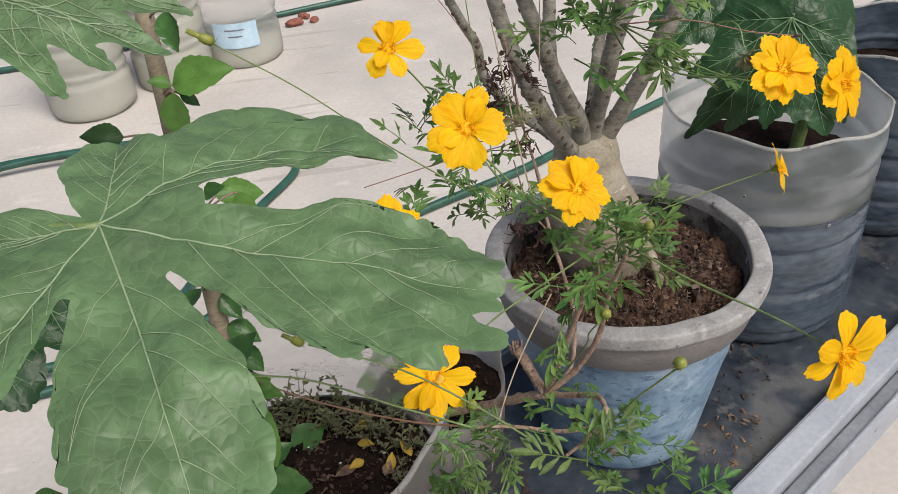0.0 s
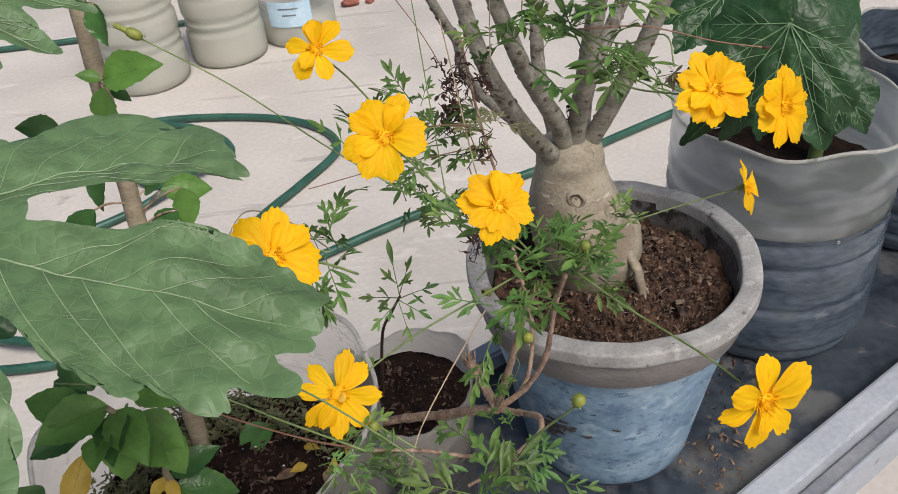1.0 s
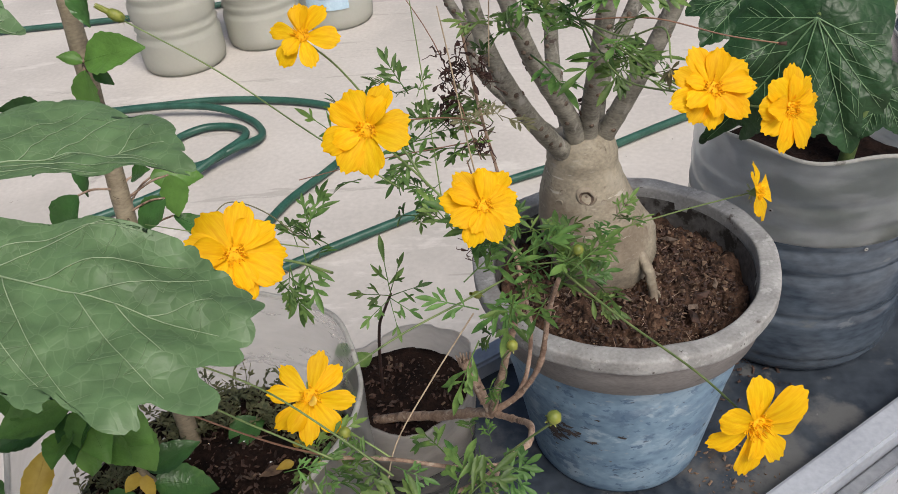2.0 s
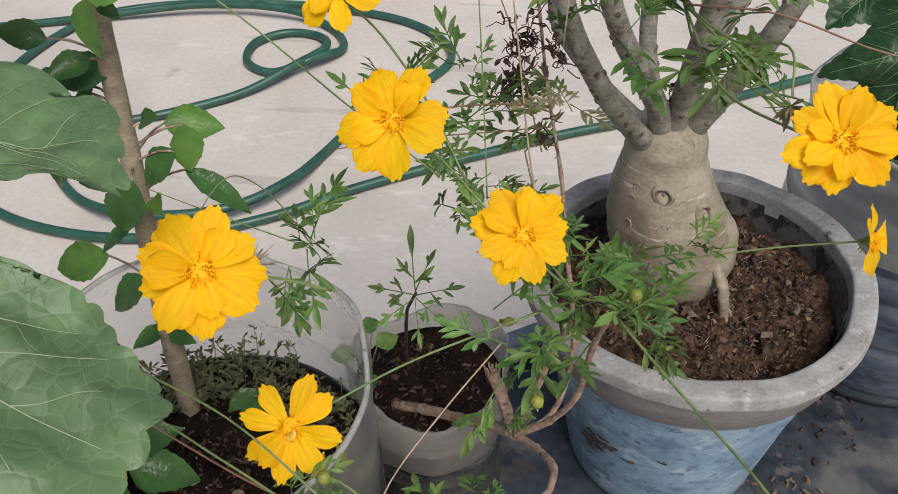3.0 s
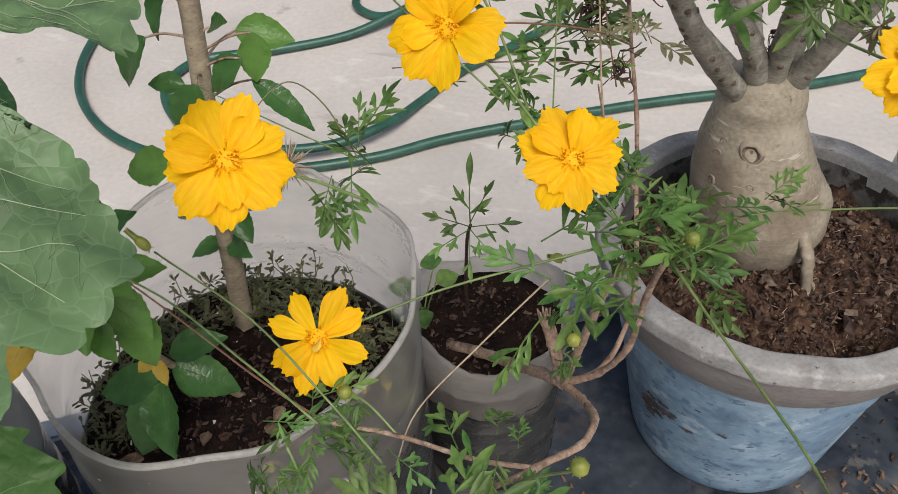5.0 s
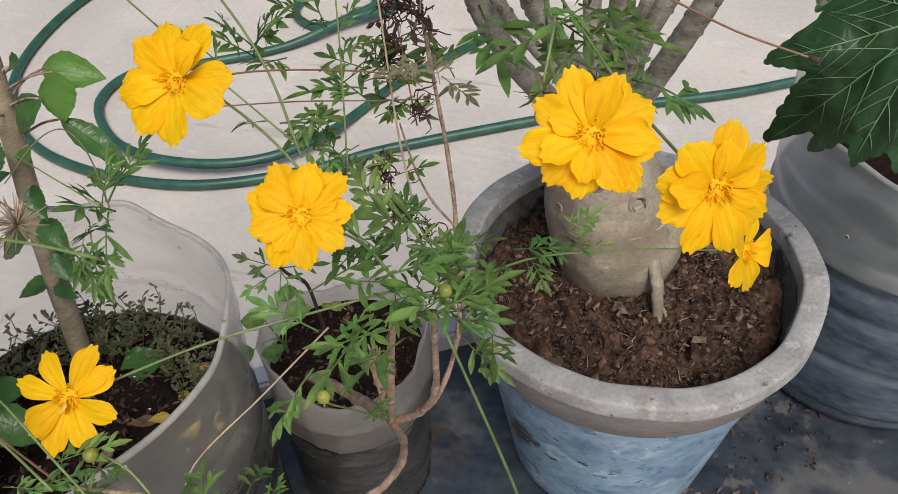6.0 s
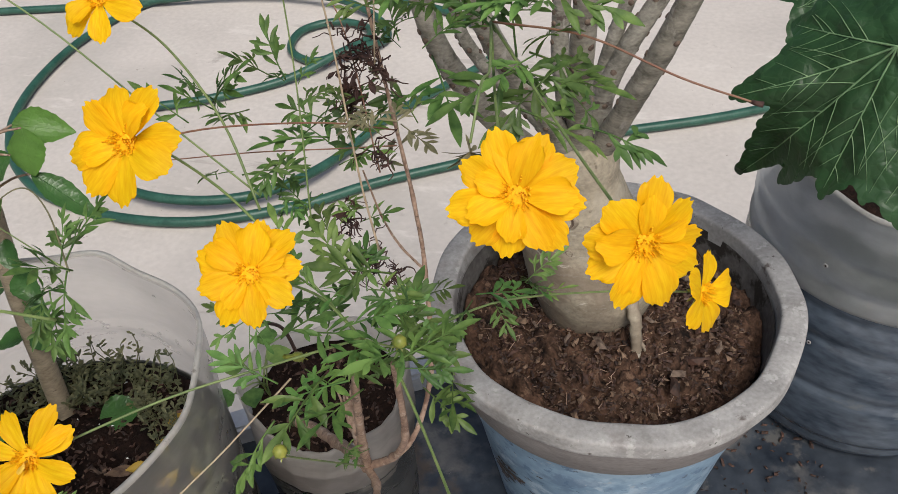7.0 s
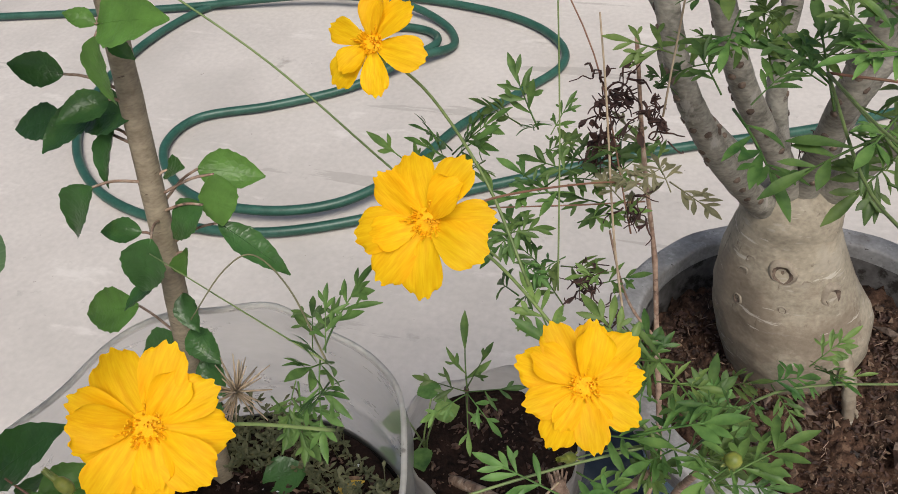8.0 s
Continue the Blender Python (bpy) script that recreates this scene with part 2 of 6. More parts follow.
M_SHELLR = mat("blue_black_stained_plastic", (0.026, 0.036, 0.052), (0.090, 0.112, 0.142), 0.16, 8.0, 60.0, 0.08, 0.001, trans=0.0, stretch=(1, 1, 2.5), spots=(0.085, 0.098, 0.108), spot_scale=9.0, spot_at=0.64)
M_SHELLU = mat("greenish_frosted_plastic", (0.60, 0.635, 0.65), (0.74, 0.775, 0.79), 0.15, 6.0, 90.0, 0.06, 0.001, alpha=0.50, trans=0.5, frost=0.40)
M_EDGE = mat("cut_plastic_edge", (0.42, 0.41, 0.39), (0.62, 0.61, 0.58), 0.4, 30.0, 200.0, 0.2, 0.0006, alpha=0.75, trans=0.3, spots=(0.25, 0.24, 0.22), spot_scale=40.0, spot_at=0.6)
M_SHELLW = mat("milky_plastic", (0.66, 0.665, 0.62), (0.80, 0.80, 0.76), 0.3, 6.0, 90.0, 0.08, 0.001, alpha=0.55, trans=0.65, frost=0.6)
M_WATER = mat("cloudy_water", (0.60, 0.60, 0.53), (0.69, 0.69, 0.62), 0.15, 4.0, 60.0, 0.02, 0.001, trans=0.4)
M_BAG = mat("wrinkled_clear_plastic", (0.44, 0.41, 0.38), (0.64, 0.61, 0.575), 0.26, 14.0, 80.0, 0.7, 0.006, alpha=0.66, trans=0.5, stretch=(1, 1, 2.5), frost=0.32)
M_HOSE = mat("dark_green_hose", (0.012, 0.055, 0.038), (0.03, 0.10, 0.072), 0.42, 20.0, 150.0, 0.1, 0.001)
M_LIP = mat("weathered_grey_lip", (0.20, 0.195, 0.19), (0.34, 0.335, 0.33), 0.78, 34.0, 320.0, 0.7, 0.0012, spots=(0.10, 0.085, 0.078), spot_scale=48.0, spot_at=0.62)
M_LIPSIDE = mat("bare_grey_brown_band", (0.16, 0.145, 0.14), (0.27, 0.25, 0.24), 0.8, 18.0, 200.0, 0.35, 0.001, stretch=(1, 1, 3), spots=(0.09, 0.07, 0.065), spot_scale=30.0, spot_at=0.64)
M_BLUE = mat("flaking_blue_paint", (0.14, 0.225, 0.315), (0.27, 0.385, 0.495), 0.5, 7.0, 90.0, 0.5, 0.0012, stretch=(1, 1, 1.3), spots=(0.115, 0.18, 0.265), spot_scale=20.0, spot_at=0.57)
M_PATCH = mat("bare_brown_patch", (0.03, 0.025, 0.025), (0.10, 0.075, 0.065), 0.85, 60.0, 200.0, 0.4, 0.001)
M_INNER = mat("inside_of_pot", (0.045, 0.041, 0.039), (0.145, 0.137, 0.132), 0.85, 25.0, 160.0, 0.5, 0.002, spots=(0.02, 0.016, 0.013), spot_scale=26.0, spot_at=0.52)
M_LABELW = mat("white_label", (0.62, 0.63, 0.64), (0.75, 0.76, 0.77), 0.45, 40.0, 200.0, 0.1, 0.0005, spots=(0.25, 0.25, 0.27), spot_scale=60.0, spot_at=0.63)
M_LABELB = mat("blue_print", (0.02, 0.035, 0.16), (0.05, 0.07, 0.24), 0.45, 60.0, 200.0, 0.1, 0.0005)
M_LABELL = mat("pale_blue_label", (0.36, 0.52, 0.64), (0.52, 0.66, 0.76), 0.5, 20.0, 100.0, 0.1, 0.0005)
M_BRICK = mat("broken_brick", (0.16, 0.05, 0.035), (0.28, 0.11, 0.08), 0.9, 60.0, 250.0, 0.5, 0.002)

flecked(M_FLOOR, (0.36, 0.335, 0.31), 0.9, 0.50, 0.12, 0.55)
flecked(M_FLOOR, (0.27, 0.245, 0.222), 11.0, 0.67, 0.06, 0.45)
flecked(M_FLOOR, (0.30, 0.275, 0.25), 3.0, 0.63, 0.012, 0.5, (0.35, 3.0, 1))
flecked(M_FLOOR, (0.20, 0.175, 0.155), 48.0, 0.70, 0.03, 0.8)
flecked(M_FLOOR, (0.60, 0.565, 0.53), 5.0, 0.60, 0.08, 0.6, (1, 2.5, 1))
flecked(M_RIM, (0.05, 0.05, 0.052), 17.0, 0.685, 0.008, 0.9, (0.6, 1.4, 1))
flecked(M_TRAY, (0.075, 0.055, 0.038), 6.0, 0.60, 0.05, 0.7)
flecked(M_TRAY, (0.125, 0.122, 0.118), 8.0, 0.54, 0.09, 0.65)
flecked(M_TRAY, (0.20, 0.19, 0.18), 75.0, 0.70, 0.03, 0.8)
flecked(M_SHELLD, (0.012, 0.010, 0.009), 10.0, 0.51, 0.08, 0.8, (1, 1, 3))
flecked(M_LIP, (0.42, 0.415, 0.41), 70.0, 0.58, 0.05, 0.6)
flecked(M_LIP, (0.16, 0.14, 0.13), 18.0, 0.57, 0.08, 0.5)
flecked(M_LIP, (0.045, 0.038, 0.033), 150.0, 0.655, 0.03, 0.9)
flecked(M_OKRA, (0.125, 0.185, 0.095), 22.0, 0.58, 0.1, 0.6)
flecked(M_OKRA, (0.17, 0.18, 0.07), 60.0, 0.72, 0.03, 0.6)
flecked(M_OKRA2, (0.12, 0.20, 0.06), 45.0, 0.60, 0.06, 0.6)
flecked(M_SHRUB, (0.10, 0.19, 0.05), 50.0, 0.58, 0.1, 0.6)
flecked(M_BARK, (0.33, 0.30, 0.25), 26.0, 0.58, 0.08, 0.45)
flecked(M_BARK, (0.10, 0.075, 0.055), 70.0, 0.66, 0.04, 0.6)
flecked(M_BARK, (0.36, 0.33, 0.28), 60.0, 0.62, 0.03, 0.7, (1, 1, 5))
flecked(M_BARK, (0.09, 0.068, 0.05), 45.0, 0.64, 0.03, 0.6, (3, 3, 0.5))
flecked(M_BARK, (0.15, 0.110, 0.080), 11.0, 0.52, 0.08, 0.55)
flecked(M_BARK, (0.48, 0.44, 0.38), 34.0, 0.62, 0.012, 0.7, (0.5, 0.5, 4))
flecked(M_BRANCH, (0.33, 0.31, 0.28), 90.0, 0.60, 0.05, 0.7, (1, 1, 0.4))
flecked(M_BLUE, (0.38, 0.47, 0.55), 22.0, 0.56, 0.05, 0.7, (1, 1, 1.5))
flecked(M_BLUE, (0.34, 0.44, 0.53), 15.0, 0.56, 0.06, 0.5, (1, 1, 1.3))
flecked(M_BLUE, (0.075, 0.14, 0.235), 11.0, 0.50, 0.10, 0.55, (1, 1, 1.5))
flecked(M_BLUE, (0.07, 0.13, 0.22), 44.0, 0.60, 0.015, 0.75, (1, 1, 1.5))
flecked(M_BLUE, (0.04, 0.06, 0.10), 75.0, 0.635, 0.015, 0.8, (1, 1, 1.6))
flecked(M_BLUE, (0.12, 0.10, 0.09), 24.0, 0.68, 0.02, 0.8, (1, 1, 1.8))
flecked(M_BLUE, (0.30, 0.34, 0.38), 60.0, 0.64, 0.03, 0.8, (1, 1, 2))
flecked(M_SOIL2, (0.15, 0.095, 0.065), 120.0, 0.58, 0.06, 0.7)
flecked(M_SHELLD, (0.12, 0.112, 0.10), 26.0, 0.62, 0.05, 0.6, (1, 1, 2))
flecked(M_SHELLD, (0.03, 0.05, 0.022), 7.0, 0.60, 0.06, 0.5, (1, 1, 2))
flecked(M_SHELLR, (0.12, 0.135, 0.15), 22.0, 0.64, 0.04, 0.6, (1, 1, 2))
flecked(M_SHELL, (0.42, 0.39, 0.35), 9.0, 0.56, 0.08, 0.6, (1, 1, 2.5))
flecked(M_SHELLU, (0.16, 0.20, 0.17), 6.0, 0.46, 0.10, 0.75, (1, 1, 2.5))
flecked(M_TWIG, (0.42, 0.34, 0.27), 130.0, 0.57, 0.05, 0.7)
flecked(M_TWIG, (0.06, 0.035, 0.025), 90.0, 0.60, 0.05, 0.8)


# ---- building tools ----
def part(name, bm, material, parent=None, label="", smooth=True):
    me = bpy.data.meshes.new(name)
    bmesh.ops.recalc_face_normals(bm, faces=bm.faces)
    bm.to_mesh(me)
    bm.free()
    for k in (material if isinstance(material, (list, tuple)) else [material]):
        me.materials.append(k)
    if smooth:
        for p in me.polygons:
            p.use_smooth = True
    ob = new(name, me)
    ob.parent = parent
    if label:
        tagged(ob, label)
    return ob


def thing(name, at, label, category, group="", kind=""):
    ob = new(name)
    ob.empty_display_size = 0.02
    ob.location = at
    bpy.context.view_layer.update()
    return tagged(ob, label, category, group, kind)


def under(name, bm, material, parent, label="", smooth=True):
    """A part whose mesh is given in world places: moved into its parent's space."""
    base = Vector((0, 0, 0))
    p = parent
    while p:
        base += p.location
        p = p.parent
    bmesh.ops.translate(bm, vec=-base, verts=bm.verts)
    return part(name, bm, material, parent, label, smooth)


def smooth_path(pts, n=8):
    """Catmull-Rom curve through pts."""
    p = [Vector(q) for q in pts]
    if len(p) < 3:
        return [p[0].lerp(p[-1], k / n) for k in range(n + 1)]
    p = [2 * p[0] - p[1]] + p + [2 * p[-1] - p[-2]]
    out = []
    for i in range(1, len(p) - 2):
        a, b, c, d = p[i - 1:i + 3]
        for k in range(n):
            t = k / n
            out.append(0.5 * (2 * b + (c - a) * t + (2 * a - 5 * b + 4 * c - d) * t * t + (3 * b - a - 3 * c + d) * t ** 3))
    out.append(p[-2])
    return out


def tube(bm, pts, r0, r1=None, seg=7, n=6, wobble=0.0, rng=None, closed=False, mat_i=0, knob=0.0, flare=0.0):
    """A round rod along a smooth curve, tapering from r0 to r1."""
    r1 = r0 if r1 is None else r1
    path = smooth_path(pts, n)
    rings = []
    side = Vector((0.37, 0.61, 0.7))
    for i, p in enumerate(path):
        d = (path[min(i + 1, len(path) - 1)] - path[max(i - 1, 0)]).normalized()
        side = (side - d * side.dot(d))
        if side.length < 1e-4:
            side = d.orthogonal()
        side.normalize()
        up = d.cross(side)
        t = i / (len(path) - 1)
        r = r0 + (r1 - r0) * t
        if flare:
            r *= 1 + flare * math.exp(-(t / 0.08) ** 2)
        if knob and i % n == 0 and 0 < i < len(path) - 1:
            r *= 1 + knob
        ring = []
        for k in range(seg):
            a = 2 * math.pi * k / seg
            w = r * (1 + (wobble * (rng.random() - 0.5) if rng else 0))
            ring.append(bm.verts.new(p + (side * math.cos(a) + up * math.sin(a)) * w))
        rings.append(ring)
    for a, b in zip(rings, rings[1:]):
        for k in range(seg):
            f = bm.faces.new((a[k], a[(k + 1) % seg], b[(k + 1) % seg], b[k]))
            f.material_index = mat_i
    for ring, flip in ((rings[0], 1), (rings[-1], 0)):
        f = bm.faces.new(ring[::-1] if flip else ring)
        f.material_index = mat_i
    return bm


def lathe(profile, seg=64, wave=None, bm=None, mat_of=None):
    """Turns (r, z) pairs round the z axis; wave(angle, r, z) -> (r, z) makes it uneven. Closed where r is 0."""
    bm = bm or bmesh.new()
    rings = []
    for r, z in profile:
        if r <= 1e-6:
            rings.append([bm.verts.new((0, 0, z))])
            continue
        ring = []
        for k in range(seg):
            a = 2 * math.pi * k / seg
            rr, zz = wave(a, r, z) if wave else (r, z)
            ring.append(bm.verts.new((rr * math.cos(a), rr * math.sin(a), zz)))
        rings.append(ring)
    for i, (a, b) in enumerate(zip(rings, rings[1:])):
        for k in range(seg):
            q = (k + 1) % seg
            if len(a) == 1 and len(b) == 1:
                continue
            if len(a) == 1:
                f = bm.faces.new((a[0], b[q], b[k]))
            elif len(b) == 1:
                f = bm.faces.new((a[k], a[q], b[0]))
            else:
                f = bm.faces.new((a[k], a[q], b[q], b[k]))
            if mat_of:
                f.material_index = mat_of(i)
    return bm


def shifted(bm, at):
    bmesh.ops.translate(bm, vec=Vector(at), verts=bm.verts)
    return bm


def box(bm, lo, hi, m=None, bevel=0.0):
    made = bmesh.ops.create_cube(bm, size=1.0)["verts"]
    lo, hi = Vector(lo), Vector(hi)
    bmesh.ops.transform(bm, matrix=Matrix.LocRotScale((lo + hi) / 2, None, hi - lo), verts=made)
    if bevel:
        edges = {e for v in made for e in v.link_edges}
        made = list({v for f in bmesh.ops.bevel(bm, geom=list(edges), offset=bevel, segments=2, affect="EDGES")["faces"] for v in f.verts} | {v for v in made if v.is_valid})
    if m is not None:
        bmesh.ops.transform(bm, matrix=m, verts=[v for v in made if v.is_valid])
    return bm


def blade(bm, path, normals, widths, across=4, cup=0.0, teeth=0.0, n_teeth=0, rng=None, mat_i=0, ruffle=0.0, thick=0.0):
    """A thin blade along a path of points: half widths per point, cupped across, toothed edges."""
    rows = []
    m = len(path)
    for i, p in enumerate(path):
        d = (path[min(i + 1, m - 1)] - path[max(i - 1, 0)]).normalized()
        nn = (normals[i] - d * normals[i].dot(d)).normalized()
        s = d.cross(nn)
        w = widths[i]
        row = []
        for k in range(-across, across + 1):
            u = k / across
            ww = w
            if abs(k) == across and n_teeth:
                ph = (i / (m - 1) * n_teeth) % 1.0
                ww = w * (1 + teeth * (ph - 0.5) * 2)
            z = cup * w * u * u
            if ruffle and rng:
                z += ruffle * abs(u) * math.sin(i * 1.7 + k * 1.1 + rng.random() * 0.6)
            row.append(bm.verts.new(p + s * (u * ww) + nn * z))
        rows.append(row)
    for a, b in zip(rows, rows[1:]):
        for k in range(2 * across):
            f = bm.faces.new((a[k], a[k + 1], b[k + 1], b[k]))
            f.material_index = mat_i
    return bm


# ---- the floor and the plant stand ----
bm = bmesh.new()
bmesh.ops.create_grid(bm, x_segments=60, y_segments=60, size=1.0)
for v in bm.verts:
    v.co = Vector((math.copysign(abs(v.co.x) ** 3 * 200, v.co.x), math.copysign(abs(v.co.y) ** 3 * 200 , v.co.y), 0))
    v.co.z = -0.004 * noise.noise(v.co * 1.3) if v.co.length < 12 else 0
tagged(part("floor", bm, M_FLOOR), "worn whitewashed cement terrace floor with faint grey stains", "floor", kind="structure")

# the stand runs along ALONG; ACROSS points from its near edge to its far edge
TOP = 0.60
ALONG = Vector((0.829, 0.559, 0)).normalized()
ACROSS = Vector((-ALONG.y, ALONG.x, 0))
EDGE = Vector((0.352, 0.590, TOP))
STAND = Matrix((( ALONG.x, ACROSS.x, 0, EDGE.x), (ALONG.y, ACROSS.y, 0, EDGE.y), (0, 0, 1, TOP), (0, 0, 0, 1)))
WIDE, X0, X1 = 0.345, -0.95, 0.95
stand = thing("plant_stand", (0, 0, 0), "low metal plant stand with dusty black top and grey edge", "plant stand")


def slab(name, lo, hi, material, bevel=0.002, label=""):
    bm = bmesh.new()
    box(bm, lo, hi, STAND, bevel)
    return part(name, bm, material, stand, label, smooth=False)


bm = bmesh.new()
bmesh.ops.create_grid(bm, x_segments=160, y_segments=40, size=0.5)
for v in bm.verts:
    x, y = (v.co.x + 0.5) * (X1 - X0) + X0, (v.co.y + 0.5) * WIDE
    v.co = Vector((x, y, 0.0015 * noise.noise(Vector((x * 9, y * 9, 0))) + 0.0012 * noise.noise(Vector((x * 30, y * 30, 3)))))
bmesh.ops.transform(bm, matrix=STAND, verts=bm.verts)
part("sheet_top", bm, M_TRAY, stand, "dusty blue-black plastic sheet")
slab("under_panel", (X0, 0, -0.03), (X1, WIDE, -0.004), M_RIM2)
for y0, y1, zt in ((-0.034, 0.0, 0.026), (WIDE, WIDE + 0.030, 0.026)):
    slab("edge_rail", (X0, y0, -0.02), (X1, y1, zt), M_RIM, 0.004, "pale grey painted edge rail")
slab("lower_rail", (X0, -0.052, -0.050), (X1, -0.036, 0.004), M_RIM2, 0.002)
slab("lip_rail", (X0, -0.059, -0.050), (X1, -0.053, 0.006), M_RIM, 0.002)
for x in (X0, X1 - 0.03):
    slab("end_rail", (x, 0.0, -0.02), (x + 0.03, WIDE, 0.026), M_RIM, 0.004)
    for y in (0.0, WIDE - 0.035):
        slab("leg", (x - 0.001, y, -TOP + 0.003), (x + 0.034, y + 0.035, -0.031), M_RIM2, 0.003)


# ---- pots ----
rng = random.Random(4)


def soil_disc(parent, c, r, z, material, seed, bump=0.008, rings=22, seg=56, mound=0.0):
    bm = bmesh.new()
    prof = [(r * k / rings, 0.0) for k in range(rings, -1, -1)]
    lathe([(r * 0.985, -0.05)] + prof, seg, bm=bm)
    for v in bm.verts:
        if v.co.z > -0.04:
            q = Vector((v.co.x + seed, v.co.y, 0.0))
            v.co.z = bump * (1.0 * noise.noise(q * 28) + 0.65 * noise.noise(q * 75) + 0.7 * noise.noise(q * 190)) + mound * (1 - (v.co.xy.length / r) ** 2)
    shifted(bm, (c[0], c[1], z))
    return under("soil", bm, material, parent)


def crumbs(parent, c, r, z, count, seed, material, size=0.006, flat=0.4, name="chip_litter", mound=0.0, long=2.2):
    """Loose chips and fibres on the soil, as one piece of stuff."""
    g = random.Random(seed)
    bm = bmesh.new()
    for _ in range(count):
        a, d = g.random() * 2 * math.pi, r * math.sqrt(g.random()) * 0.95
        s = size * (0.35 + 1.1 * g.random() ** 2)
        m = Matrix.Translation((c[0] + d * math.cos(a), c[1] + d * math.sin(a), z + s * 0.15 + mound * (1 - (d / r) ** 2))) @ Euler((g.uniform(-0.6, 0.6), g.uniform(-0.6, 0.6), g.random() * 6.3)).to_matrix().to_4x4()
        vs = [m @ Vector(q) for q in ((-s * long / 2, -s * 0.3, 0), (s * long / 2 * g.random(), -s * 0.5, 0), (s * long / 2, s * 0.2, 0), (-s * 0.3 * long, s * 0.45, 0), (0, 0, s * flat))]
        v = [bm.verts.new(q) for q in vs]
        for i, j in ((0, 1), (1, 2), (2, 3), (3, 0)):
            bm.faces.new((v[i], v[j], v[4]))
        bm.faces.new((v[3], v[2], v[1], v[0]))
    ob = under(name, bm, material, parent, smooth=False)
    return tagged(ob, kind="stuff")


# blue pot with the swollen-trunk shrub
BP = Vector((0.25, 0.739, TOP))
BR, BH = 0.155, 0.26
pot = thing("flower_pot", BP, "round flower pot with flaking blue paint and thick grey rim", "flower pot")
body = [(0.0, 0.004), (0.090, 0.004), (0.096, 0.0), (0.099, 0.006)]
for k in range(1, 15):
    t = k / 14
    body.append((0.099 + 0.038 * t + (0.0012 if k in (9, 12) else 0), 0.006 + (BH - 0.036) * t))
bm = lathe(body + [(0.1345, BH - 0.034), (0.092, 0.03), (0.0, 0.03)], 96)
part("body", bm, M_BLUE, pot, "flaking pale blue painted side")
bm = lathe([(0.1375, BH - 0.0565), (0.1425, BH - 0.054), (0.1475, BH - 0.024), (0.150, BH - 0.016), (0.1465, BH - 0.016), (0.136, BH - 0.05)], 96)
part("band", bm, M_LIPSIDE, pot, "bare grey-brown band below the rim")
bm = lathe([(0.1495, BH - 0.0165), (0.1535, BH - 0.0165), (0.1548, BH - 0.0160), (0.1554, BH - 0.0148), (0.1556, BH - 0.012), (0.1557, BH - 0.004), (0.1555, BH - 0.0018), (0.1549, BH - 0.0006), (0.1538, BH), (0.1520, BH + 0.0004), (0.146, BH + 0.0006), (0.1385, BH + 0.0002), (0.1366, BH - 0.0002),
            (0.1354, BH - 0.0010), (0.1348, BH - 0.0024), (0.1344, BH - 0.005), (0.1325, BH - 0.020)], 128,
           wave=lambda a, r, z: (r + 0.0009 * math.sin(5 * a) + 0.0006 * math.sin(11 * a + 1), z + 0.0008 * math.sin(3 * a) + 0.0005 * math.sin(17 * a)))
part("rim", bm, M_LIP, pot, "thick weathered grey rim")
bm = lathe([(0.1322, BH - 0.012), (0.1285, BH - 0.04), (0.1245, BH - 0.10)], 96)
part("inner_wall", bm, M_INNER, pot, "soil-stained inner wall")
g = random.Random(12)
for k in range(13):  # bare flakes of lost paint
    cluster = k < 8
    a = radians(g.gauss(239, 8) if cluster else g.uniform(225, 320))
    t = g.gauss(0.42, 0.06) if cluster else g.uniform(0.2, 0.7)
    r, z = 0.099 + 0.038 * t, 0.006 + (BH - 0.036) * t
    s = g.uniform(0.004, 0.0095) if cluster else g.uniform(0.0015, 0.004)
    bm = bmesh.new()
    n = 30
    ring = []
    for j in range(n):
        b = 2 * math.pi * j / n
        w = s * (0.7 + 0.9 * noise.noise(Vector((2 * math.cos(b) + k * 5, 2 * math.sin(b), 0))) + 0.7 * noise.noise(Vector((5 * math.cos(b), 5 * math.sin(b) + k * 5, 0))) + 0.25 * g.random())
        aa, zz = a + 1.7 * w * math.cos(b) / r, z + 0.7 * w * math.sin(b)
        rr = 0.0999 + 0.038 * ((zz - 0.006) / (BH - 0.036))
        ring.append(bm.verts.new((rr * math.cos(aa), rr * math.sin(aa), zz)))
    bm.faces.new(ring)
    part("paint_flake", bm, M_PATCH, pot)

# see-through buckets cut from large water jugs


